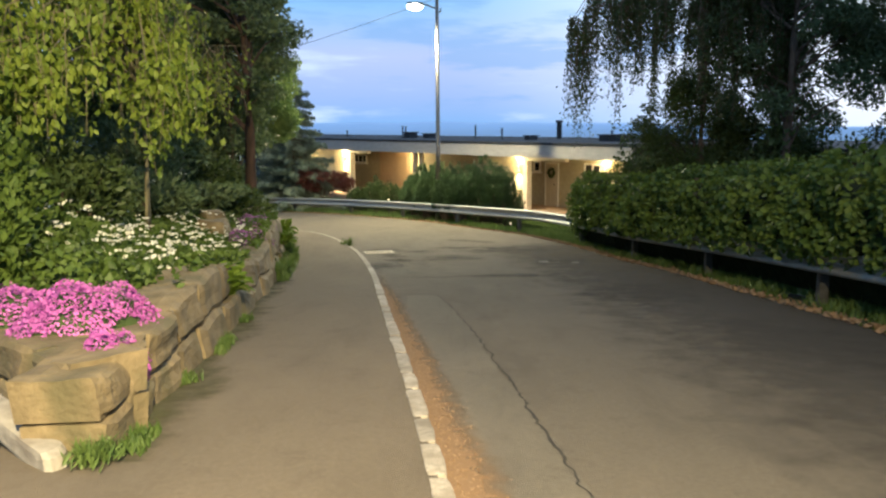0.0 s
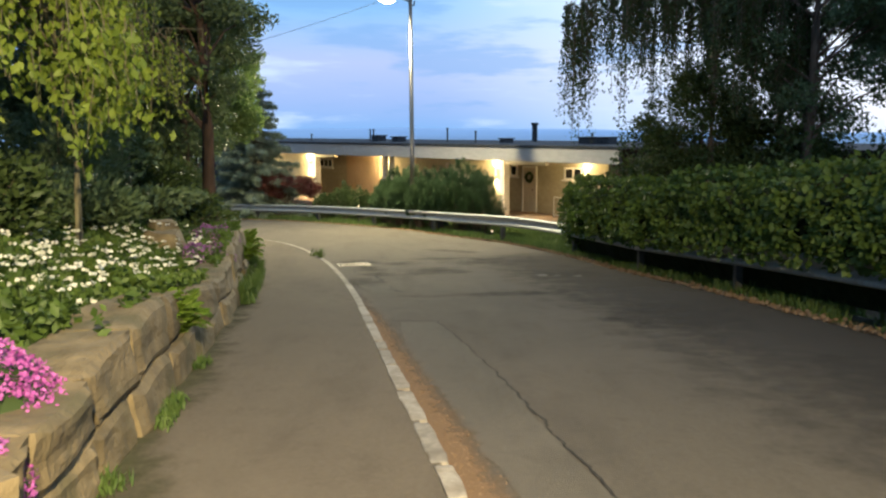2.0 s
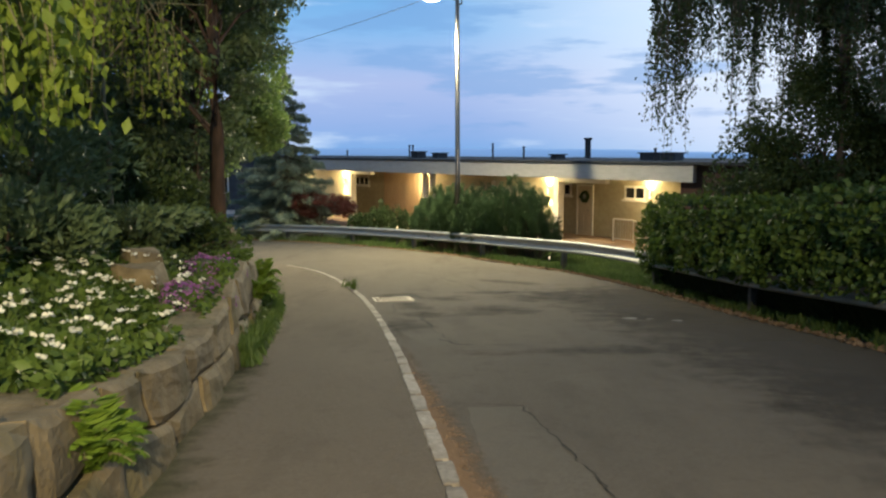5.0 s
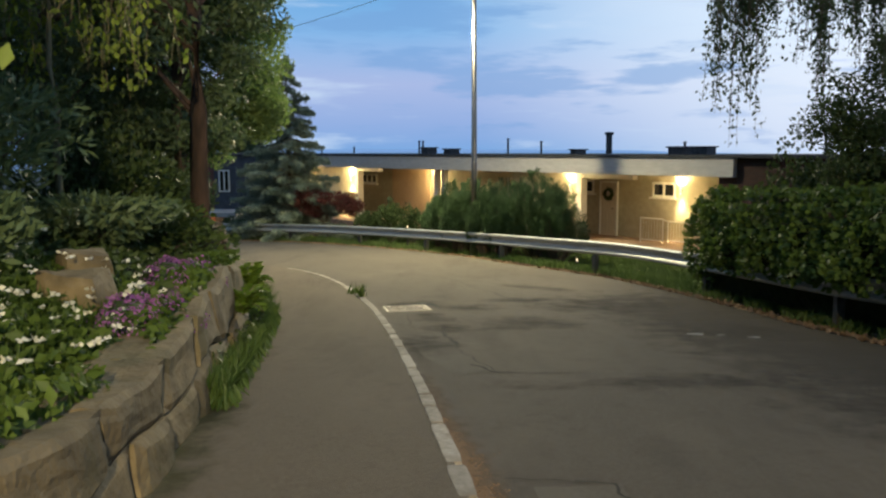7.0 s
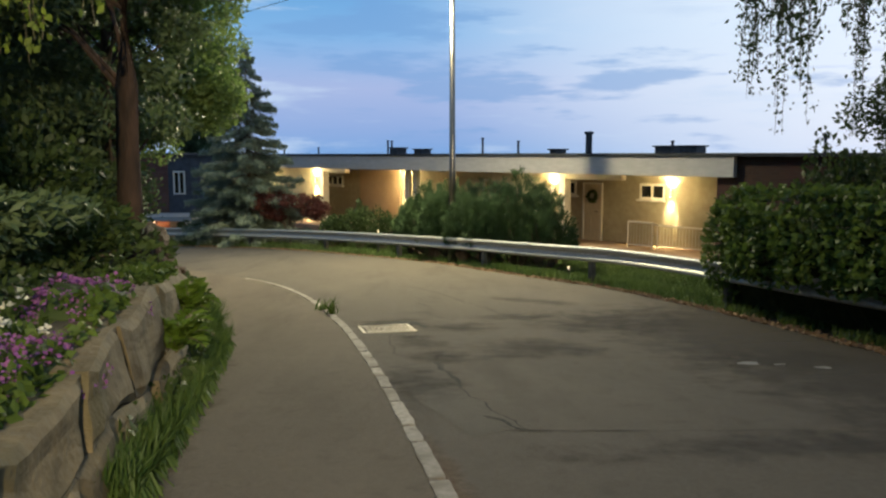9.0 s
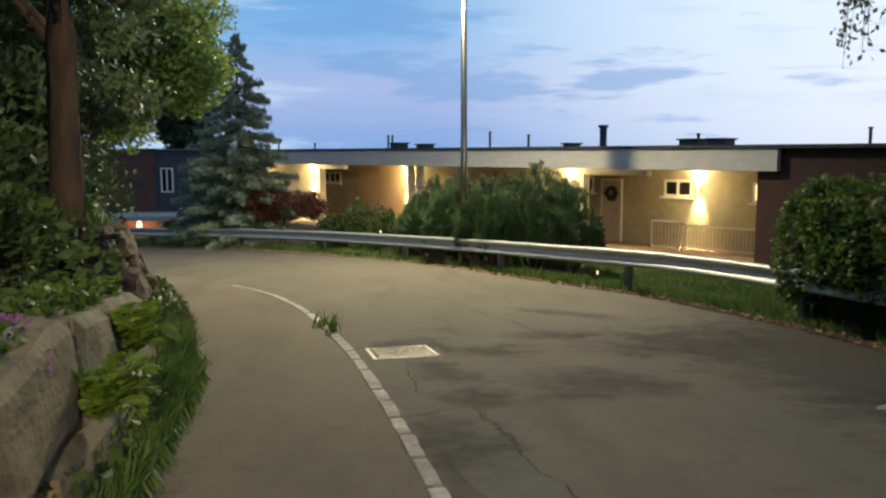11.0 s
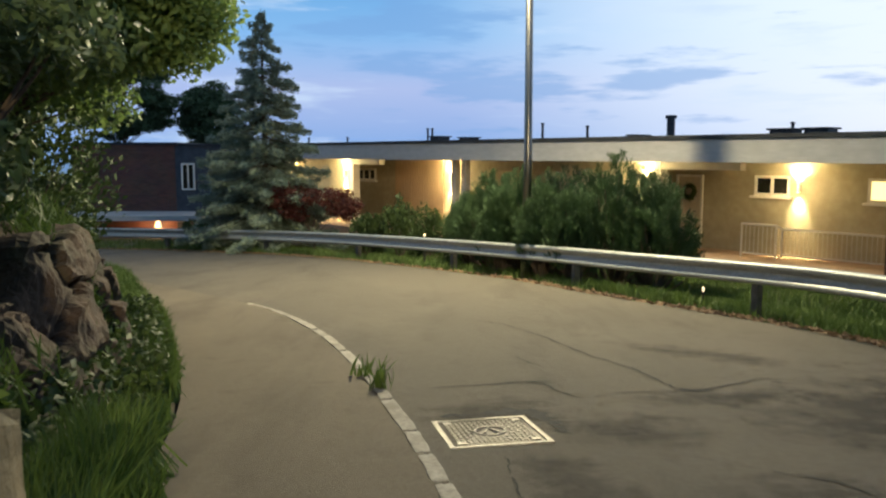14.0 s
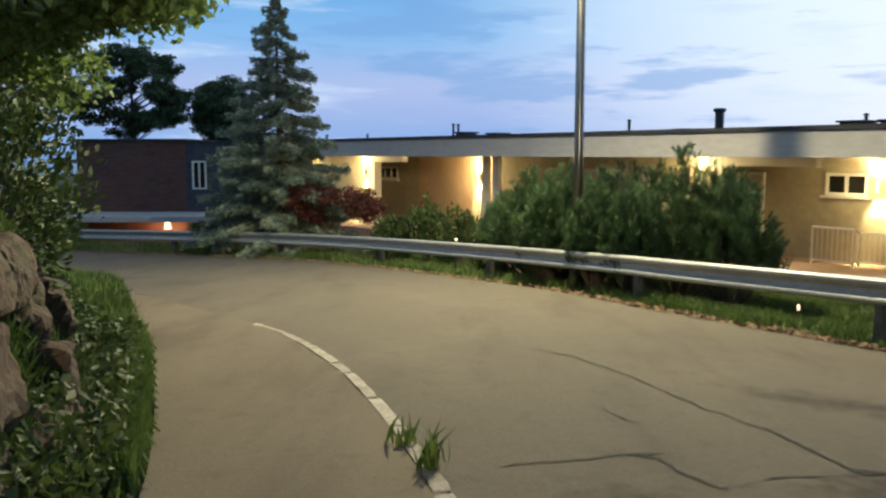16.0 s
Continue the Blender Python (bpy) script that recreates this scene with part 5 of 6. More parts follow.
# far trees beyond the bend
for x, y, top, c, r in ((-17.5, 55.0, 6.0, (-17.6, 55, 3.0), (3.0, 2.0, 2.2)), (-21, 50.0, 7.0, (-21, 50, 3.2), (3.0, 2.2, 3.4)), (-14.0, 58.0, 4.2, (-14.0, 58, 2.0), (1.3, 1.3, 1.8))):
    broad_tree("pine_tree", x, y, top, c, r, "pine_needle", "dark pine behind the brick house", 110, 260, 0.08, 0.16, "bark", 2.4, 0.6, flat=0.45)
for x, y, r, top in ((-16.2, 44.5, 1.0, -2.0), (-10.2, 42.5, 0.8, -2.0), (-9.0, 40.9, 0.7, -2.0)):
    shrub("low_bush", x, y, r, top, "dark_leaf", "low dark green bush behind the crash barrier", 1800, 0.06, 2.0, 9, 0.5, "low bushes")

# ---------------------------------------------------------------- planted bank beside the footpath
PINK = "low mound of bright pink phlox in full flower"


def cushion(name, x, y, rx, ry, hgt, petal, label, n=2600, size=0.022, hang=0.0, base=None):
    z0 = (h(x, y) if base is None else base)
    t = thing(name, (x, y, z0), 0, label, "flowers")
    bm = bmesh.new()
    bmesh.ops.create_icosphere(bm, subdivisions=3, radius=1.0)
    for v in bm.verts:
        w = 1 + 0.25 * noise.noise(v.co * 2.1)
        v.co = Vector((v.co.x * rx * w * 0.93, v.co.y * ry * w * 0.93, max(v.co.z * hgt * w * 0.9, -0.04)))
    part("leaf_mat", bm, M["dark_leaf"], t)
    d = rng.normal(size=(n, 3))
    d /= np.linalg.norm(d, axis=1, keepdims=True)
    d[:, 2] = np.abs(d[:, 2])
    w = np.array([1 + 0.25 * noise.noise(Vector(v) * 2.1) for v in d])[:, None]
    p = d * w * np.array([rx, ry, hgt]) + rng.normal(0, 0.012, (n, 3))
    keep = np.array([noise.noise(Vector(v) * 4.0) for v in p]) > -0.33
    aim = d + np.array([0, 0, 0.2])
    perp = np.cross(aim, rng.normal(size=(n, 3)))
    part_me("blossom", leaf_mesh("blossom", p[keep], size, M[petal], 1.15, aim=perp[keep], spread=0.15), t)
    return t


cushion("phlox", -2.50, 5.45, 0.46, 0.50, 0.42, "pink_petal", PINK, 6500, 0.021, base=g(5.4) + 0.36)
cushion("phlox", -3.05, 5.75, 0.48, 0.45, 0.36, "pink_petal", PINK, 5000, 0.021, base=g(5.7) + 0.36)
cushion("phlox", -2.08, 4.80, 0.20, 0.34, 0.30, "pink_petal", "pink phlox spilling over the stone edge", 2600, 0.021, base=g(5.1) + 0.28)
cushion("phlox", -2.72, 8.35, 0.20, 0.22, 0.12, "purple_petal", "small tuft of purple phlox on the stone wall", 600, 0.022)
cushion("phlox", -3.30, 13.1, 0.42, 0.65, 0.30, "purple_petal", "mound of dusky purple phlox on the stone wall", 1900, 0.024)
cushion("phlox", -3.50, 14.6, 0.40, 0.55, 0.30, "purple_petal", "mound of dusky purple phlox on the stone wall", 1400, 0.024)


def wall_x(y):
    a = [(p.y, p.x) for p in WALL]
    return np.interp(y, [q[0] for q in a], [q[1] for q in a])


def flower_bed():
    n = 520
    y = 7.4 + rng.uniform(0, 1, n) * 6.4
    x = wall_x(y) - 0.35 - rng.uniform(0, 1, n) ** 1.3 * 2.2
    keep = np.array([noise.noise((a * 1.3, b * 1.3, 0)) for a, b in zip(x, y)]) > -0.22
    x, y = x[keep], y[keep]
    up = rng.uniform(0.16, 0.42, len(x))
    p = on_land(x, y, 0)
    heads = p.copy()
    heads[:, 2] += up
    C, A = [], []
    for k in range(5):
        a = 2 * math.pi * k / 5
        C.append(heads + np.array([0.02 * math.cos(a), 0.02 * math.sin(a), 0]) + rng.normal(0, 0.006, heads.shape))
        A.append(np.tile([math.cos(a), math.sin(a), 0.25], (len(x), 1)))
    me = leaf_mesh("white_flowers", np.concatenate(C), 0.034, M["white_petal"], 1.2, aim=np.concatenate(A), spread=0.25)
    tagged(new("white_flowers", me), "scattered small white flowers on thin stems above green leaves", "flowers", "", "stuff")
    n2 = 12000
    j = rng.integers(0, len(x), n2)
    q = on_land(x[j] + rng.normal(0, 0.12, n2), y[j] + rng.normal(0, 0.12, n2))
    tagged(new("flower_leaves", blades(q, 0.26, 0.016, M["fresh_leaf"], "flower_leaves", 0.45)), "soft green leaves and stems of the flower bed", "leaves", "", "stuff")
    yy = 12.2 + rng.uniform(0, 1, 40) * 0.8
    xx = wall_x(yy) - 0.2 - rng.uniform(0, 0.3, 40)
    me = leaf_mesh("yellow_flowers", on_land(xx, yy, 0.16), 0.03, M["yellow_petal"], 1.1, 0, 0.8)
    tagged(new("yellow_flowers", me), "few small yellow flowers by the stone wall", "flowers", "", "stuff")


flower_bed()


def ground_cover():
    n = 52000
    y = 4.6 + rng.uniform(0, 1, n) ** 1.15 * 24
    d = rng.uniform(0.25, 4.2, n)
    x = wall_x(y) - d
    p = on_land(x, y, 0)
    keep = (p[:, 1] > 4.2 + (-1.75 - p[:, 0]) * 0.75)
    p = p[keep]
    p[:, 2] += rng.uniform(0.0, 0.16, len(p))
    me = leaf_mesh("ground_cover", p, 0.05, M["dark_leaf"], 1.7, 0, 0.4)
    tagged(new("ground_cover", me), "low leafy green ground cover on the planted bank", "plants", "", "stuff")
    n = 15000
    y = 4.7 + rng.uniform(0, 1, n) * 9
    x = wall_x(y) - rng.uniform(0.3, 2.6, n)
    q = on_land(x, y, 0)
    q = q[q[:, 1] > 4.6 + (-1.75 - q[:, 0]) * 0.75]
    me = leaf_mesh("leafy_plants", q + np.stack([np.zeros(len(q)), np.zeros(len(q)), rng.uniform(0.02, 0.24, len(q))], 1), 0.055, M["fresh_leaf"], 1.7, -0.3, 0.2)
    top = 5000
    y = 6.6 + rng.uniform(0, 1, top) * 11
    x = wall_x(y) - 0.12 - rng.uniform(0, 0.45, top)
    keep = np.array([noise.noise((a * 2.2, b * 1.5, 31)) for a, b in zip(x, y)]) > 0.0
    z = np.array([g(v) for v in y]) + np.interp(y, [8.5, 11.0, 12.5, 13.6, 15, 16.8, 17.6], [0.68, 0.54, 0.62, 0.80, 0.98, 0.98, 0.72]) + rng.uniform(-0.02, 0.14, top)
    me2 = leaf_mesh("trailing_plants", np.stack([x, y, z], 1)[keep], 0.045, M["fresh_leaf"], 1.8, 0.3, 0.2)
    tagged(new("trailing_plants", me2), "small leafy plants trailing over the top of the stone wall", "plants", "", "stuff")
    tagged(new("leafy_plants", me), "fresh green leafy perennials on the planted bank", "plants", "", "stuff")


ground_cover()


def verge(y0, y1, n, off0, off1, hgt, width, material, label, name="grass_verge"):
    y = y0 + rng.uniform(0, 1, n) * (y1 - y0)
    o = off0 + (off1 - off0) * rng.uniform(0, 1, n) ** 1.3
    x = wall_x(y) + o
    keep = np.array([noise.noise((a * 1.1, b * 1.1, 4)) for a, b in zip(x, y)]) > (0.15 if y1 < 14 else -0.35)
    p = np.stack([x, y, np.array([g(v) for v in y]) + 0.02], 1)[keep]
    tagged(new(name, blades(p, hgt, width, M[material], name)), label, "grass", "", "stuff")


verge(4.0, 13.5, 5000, 0.02, 0.20, 0.09, 0.012, "grass_blade", "thin grass at the foot of the stone wall")
verge(13.0, 18.6, 9000, -0.05, 0.20, 0.30, 0.016, "grass_blade", "tall grass at the foot of the stone wall")
verge(16.2, 19.2, 6500, -0.28, 0.06, 0.50, 0.018, "grass_blade", "rank tall grass hiding the end of the stone wall")
verge(17.6, 28.5, 20000, -0.45, -0.03, 0.26, 0.018, "grass_blade", "rank tall grass on the bank beside the footpath")
verge(27.0, 33.0, 6000, -0.6, 0.2, 0.25, 0.02, "grass_blade", "grass on the bank at the bend")


def wall_moss():
    P, C = [], []
    for i in range(141):
        y = 3.9 + i * 0.10
        wide = 0.55 * (1 + 0.5 * noise.noise((3, y * 0.8, 1)))
        P.append([(float(wall_x(y)) - 0.06 + wide * k / 8, y) for k in range(9)])
        C.append([0.75 * (1 - k / 8) ** 0.9 for k in range(9)])
    cover_sheet("path_moss", P, C, 0.036, "moss_cover", "thin moss and dirt along the wall foot")


wall_moss()


def verge_weeds():
    n = 6500
    y = 13.5 + rng.uniform(0, 1, n) * 11.5
    x = wall_x(y) - np.interp(y, [16.5, 18.5], [0.08, 0.32]) + np.clip(rng.normal(0, 0.14, n), -0.5, 0.22)
    keep = np.array([noise.noise((a * 2.0, b * 2.0, 14)) for a, b in zip(x, y)]) > -0.05
    p = np.stack([x, y, np.array([g(v) for v in y]) + 0.04 + rng.uniform(0, 0.36, n)], 1)[keep]
    tagged(new("verge_weeds", leaf_mesh("verge_weeds", p, 0.05, M["dark_leaf"], 1.6, 0.1, 0.3)), "leafy dark green weeds among the grass at the wall foot", "weeds", "", "stuff")


verge_weeds()


def rock_grass():
    n = 5000
    y = 18.6 + rng.uniform(0, 1, n) * 4.4
    u = rng.uniform(0, 1, n)
    x = wall_x(y) - 0.38 - 0.9 * u
    z = np.array([g(v) for v in y]) + 0.1 + 1.35 * np.clip(u * 1.1, 0, 1) + rng.normal(0, 0.08, n)
    keep = np.array([noise.noise((a * 1.7, b * 1.7, 21)) for a, b in zip(x, y)]) > 0.10
    p = np.stack([x, y, z], 1)[keep]
    tagged(new("rock_grass", blades(p, 0.26, 0.016, M["grass_blade"], "rock_grass", 0.6)), "grass and weeds rooted in the rock outcrop", "grass", "", "stuff")


rock_grass()


def rail_grass():
    line = EDGE
    n = 70000
    i = rng.integers(0, len(line) - 1, n)
    u = rng.uniform(0, 1, n)
    off = 0.02 + rng.uniform(0, 1, n) ** 1.2 * 3.4
    P = np.array([(p.x, p.y) for p in line])
    d = P[i + 1] - P[i]
    d /= np.linalg.norm(d, axis=1, keepdims=True)
    q = P[i] + (P[i + 1] - P[i]) * u[:, None] + np.stack([d[:, 1], -d[:, 0]], 1) * off[:, None]
    keep = (np.array([noise.noise((a * 0.9, b * 0.9, 9)) for a, b in q]) > -0.12) & (off > 0.12)
    q = q[keep]
    tagged(new("rail_grass", blades(on_land(q[:, 0], q[:, 1]), 0.22, 0.018, M["grass_blade"], "rail_grass")), "uneven grass under and behind the crash barrier", "grass", "", "stuff")
    n = 5000
    i = rng.integers(0, len(line) - 1, n)
    u = rng.uniform(0, 1, n)
    off = np.abs(rng.normal(0, 0.13, n)) - 0.10
    d = P[i + 1] - P[i]
    d /= np.linalg.norm(d, axis=1, keepdims=True)
    q = P[i] + (P[i + 1] - P[i]) * u[:, None] + np.stack([d[:, 1], -d[:, 0]], 1) * off[:, None]
    z = np.array([g(v) for v in q[:, 1]]) + 0.008
    tagged(new("edge_litter", leaf_mesh("edge_litter", np.column_stack([q, z]), 0.05, M["sand"], 1.3, 0, 1.0)), "brown grit and leaf litter along the road edge", "litter", "", "stuff")


rail_grass()


def garden_lawn():
    n = 60000
    x, y = rng.uniform(-4, 7.5, n), rng.uniform(22.5, 37, n)
    dr = -signed(x, y, EDGE)
    d = (x - HOUSE_AT[0]) * 0.767 + (y - HOUSE_AT[1]) * 0.642
    keep = (dr > 0.5) & (d < -0.65)
    p = on_land(x[keep], y[keep])
    tagged(new("lawn_grass", blades(p, 0.20, 0.02, M["grass_blade"], "lawn_grass")), "rough grass between the crash barrier and the house", "grass", "", "stuff")


garden_lawn()


def tuft(name, x, y, z, n, hgt, width, material, label, spread=0.12, lean=0.5):
    t = thing(name, (x, y, z), 0, label, "plant")
    p = np.stack([rng.normal(0, spread, n), rng.normal(0, spread, n), np.zeros(n)], 1)
    part_me("leaves", blades(p, hgt, width, M[material], "leaves", lean), t)
    return t


def fern(x, y, z, n, length, label, turn=0.0):
    """Arching fronds from one crown, each a rib with pairs of tapering leaflets."""
    t = thing("fern", (x, y, z), 0, label, "plant")
    for i in range(n):
        a = turn + 2 * math.pi * (i + rng.uniform(-0.35, 0.35)) / n
        ln = length * rng.uniform(0.7, 1.15)
        rise = rng.uniform(0.8, 1.35)
        C, A, S = [], [], []
        rib = []
        for k in range(13):
            u = k / 12
            o = ln * (0.75 * u * (1.25 - rise * 0.5))
            rib.append(Vector((o * math.cos(a), o * math.sin(a), ln * (rise * u * 1.1 - 0.75 * u * u))))
        for k in range(1, 12):
            d = (rib[k + 1] - rib[k - 1]).normalized()
            side = d.cross(Vector((0, 0, 1)))
            side = side.normalized() if side.length > 1e-3 else Vector((1, 0, 0))
            w = ln * 0.26 * math.sin(math.pi * (0.12 + 0.85 * k / 12))
            for sg in (-1, 1):
                for f in (0.0, 0.25, 0.5, 0.75):
                    p = rib[k].lerp(rib[k + 1], f) + side * sg * w * 0.5
                    C.append(p)
                    A.append(side * sg + d * 0.5)
                    S.append(w * 0.20)
        me = leaf_mesh("frond", [tuple(c) for c in C], np.array(S), M["fern_leaf"], 5.0, aim=[tuple(v) for v in A], spread=0.12)
        f = part_me("frond", me, t)
        part("rib", tube(rib, taper(0.006, 0.002, 12), 4), M["stem"], f)
    return t


tuft("kerb_weed", -2.48, 21.35, g(21.35) + 0.03, 30, 0.27, 0.028, "fresh_leaf", "tall green weed growing out of the kerb joint", 0.05, 0.28)
tuft("kerb_weed", -2.66, 21.85, g(21.85) + 0.03, 18, 0.22, 0.028, "fresh_leaf", "small green weed growing out of the kerb joint", 0.04, 0.3)
fern(-2.36, 8.65, g(8.65) + 0.30, 30, 0.56, "bright green fern hanging over the stone wall")
fern(-3.04, 15.2, g(15.2) + 0.50, 22, 0.50, "bright green fern between the stones")
fern(-3.24, 16.3, g(16.3) + 0.66, 22, 0.46, "bright green fern between the stones", 0.4)
tuft("grass_tuft", -1.78, 3.86, g(3.86) + 0.06, 260, 0.11, 0.010, "grass_blade", "short grass tuft at the foot of a stone", 0.055, 0.5)

# shrubs and trees on the bank
for x, y, r, top, lf, lb in ((-4.6, 9.6, 0.75, 1.15, "dark_leaf", "leafy green shrub on the bank"), (-4.4, 7.4, 0.7, 1.5, "fresh_leaf", "tall fresh green shrub on the bank"), (-3.9, 6.6, 0.45, 0.95, "fresh_leaf", "tall fresh green shrub on the bank"), (-5.6, 8.2, 0.9, 2.3, "fresh_leaf", "tall fresh green shrub on the bank"),
                             (-4.8, 12.6, 0.8, 0.75, "bluegreen_leaf", "dark blue-green juniper on the bank"), (-5.5, 14.2, 1.1, 1.6, "bluegreen_leaf", "dark blue-green juniper on the bank"), (-4.7, 15.4, 0.9, 0.35, "bluegreen_leaf", "spreading dark juniper above the wall"),
                             (-4.6, 16.9, 0.95, 0.15, "dark_leaf", "dark rounded shrub above the wall"), (-5.6, 17.8, 1.2, 1.0, "dark_leaf", "dark rounded shrub above the wall"), (-6.4, 19.8, 0.9, 0.6, "dark_leaf", "dark rounded shrub above the wall"),
                             (-6.8, 13.0, 1.2, 2.1, "bluegreen_leaf", "dark blue-green juniper on the bank"), (-6.4, 16.6, 1.2, 2.4, "bluegreen_leaf", "dark blue-green juniper on the bank"), (-6.3, 21.2, 1.1, 1.2, "dark_leaf", "dark shrub on the bank"), (-7.4, 24.6, 1.2, 1.5, "dark_leaf", "dark shrub on the bank"), (-8.9, 27.4, 1.3, 2.1, "dark_leaf", "dark shrub on the bank"), (-8.8, 28.6, 0.9, -0.2, "dark_leaf", "dark shrub on the bank")):
    shrub("garden_shrub", x, y, r, top, lf, lb, 3600, 0.055 if lf != "bluegreen_leaf" else 0.04, 1.9 if lf != "bluegreen_leaf" else 3.2, 14)
weeping_tree("weeping_pea_tree", -4.05, 11.0, 2.9, ((-4.75, 10.3, 1.9), (1.45, 1.8, 2.0)), "lime_leaf", "weeping tree with hanging yellow-green leaves on a thin stem", 520, (0.35, 1.25), 0.062, 0.026, 0.045, knot=(0.10, 0.24), each=9)
weeping_tree("weeping_pea_tree", -5.0, 15.6, 3.0, ((-5.0, 15.4, 2.3), (0.9, 1.1, 1.2)), "lime_leaf", "weeping tree with hanging yellow-green leaves on a thin stem", 170, (0.4, 1.1), 0.05, 0.045, 0.045)
broad_tree("pine_tree", -4.25, 17.95, 8.0, (-5.3, 18.4, 4.6), (2.0, 2.3, 3.2), "pine_needle", "tall pine with reddish bark and dark needles", 70, 260, 0.05, 0.15, "pine_bark", 3.0, 0.5, flat=0.5)
for x, y, top, c, r in ((-7.4, 15.8, 6.5, (-7.2, 15.8, 3.3), (1.6, 1.7, 2.9)), (-7.2, 20.0, 7.0, (-7.0, 20.0, 3.2), (1.9, 2.0, 3.2)), (-9.0, 12.0, 7.0, (-8.6, 12.0, 4.2), (2.2, 2.4, 3.0))):
    broad_tree("conifer_tree", x, y, top, c, r, "bluegreen_leaf", "dense dark blue-green conifer on the bank", 90, 240, 0.045, 0.12, "bark", 3.0, 0.5, flat=0.55)
broad_tree("conifer_tree", -5.3, 20.4, 6.0, (-5.3, 20.4, 2.9), (1.35, 1.5, 3.2), "bluegreen_leaf", "dense dark blue-green conifer on the bank", 95, 260, 0.045, 0.12, "bark", 3.0, 0.5, flat=0.55)
broad_tree("rowan_tree", -7.2, 23.6, 6.5, (-6.2, 23.2, 2.8), (2.15, 1.9, 2.3), "rowan_leaf", "leafy tree with branches hanging over the footpath", 190, 440, 0.046, 0.11, "bark", 1.9, 0.42, boughs=(((-4.85, 23.0, 1.5), (0.75, 0.8, 0.5)), ((-5.6, 22.6, 1.25), (0.8, 0.8, 0.45))))
broad_tree("rowan_tree", -9.2, 25.5, 6.5, (-8.8, 25.2, 3.2), (2.3, 2.2, 2.9), "rowan_leaf", "leafy tree standing on the bank above the bend", 120, 420, 0.046, 0.11, "bark", 1.9, 0.45)
broad_tree("pine_tree", -7.6, 9.0, 7.5, (-7.2, 9.0, 4.9), (2.0, 2.0, 2.4), "pine_needle", "dark pine above the planted bank", 60, 240, 0.05, 0.14, "pine_bark", 3.0, 0.5, flat=0.5)

# ---------------------------------------------------------------- stones, kerb


def stone_mesh(lx, ly, lz, seed, rough=0.06, cuts=2, edge=0.93):
    """A rough block: skewed corners, slightly worn edges, uneven faces."""
    r = random.Random(seed)
    skew = {(a, b, c): Vector((r.uniform(-0.07, 0.07), r.uniform(-0.07, 0.07), r.uniform(-0.09, 0.09))) for a in (0, 1) for b in (0, 1) for c in (0, 1)}
    bm = bmesh.new()
    bmesh.ops.create_cube(bm, size=1.0)
    bmesh.ops.subdivide_edges(bm, edges=bm.edges[:], cuts=cuts, use_grid_fill=True)
    for v in bm.verts:
        c = v.co.copy()
        k = (abs(c.x) > 0.49) + (abs(c.y) > 0.49) + (abs(c.z) > 0.49)
        u, w, q = c.x + 0.5, c.y + 0.5, c.z + 0.5
        sk = Vector((0, 0, 0))
        for (a, b, d), off in skew.items():
            sk += off * ((u if a else 1 - u) * (w if b else 1 - w) * (q if d else 1 - q))
        if k >= 2:
            c *= edge if k == 2 else edge * 0.96
        c = Vector((c.x * lx + sk.x * lx, c.y * ly + sk.y * ly, c.z * lz + sk.z * lz))
        off = noise.noise_vector(c * 2.3 + Vector((seed * 7.1, seed * 3.3, seed)))
        v.co = c + off * rough + noise.noise_vector(c * 7 + Vector((seed, 0, 0))) * rough * 0.3
    return bm


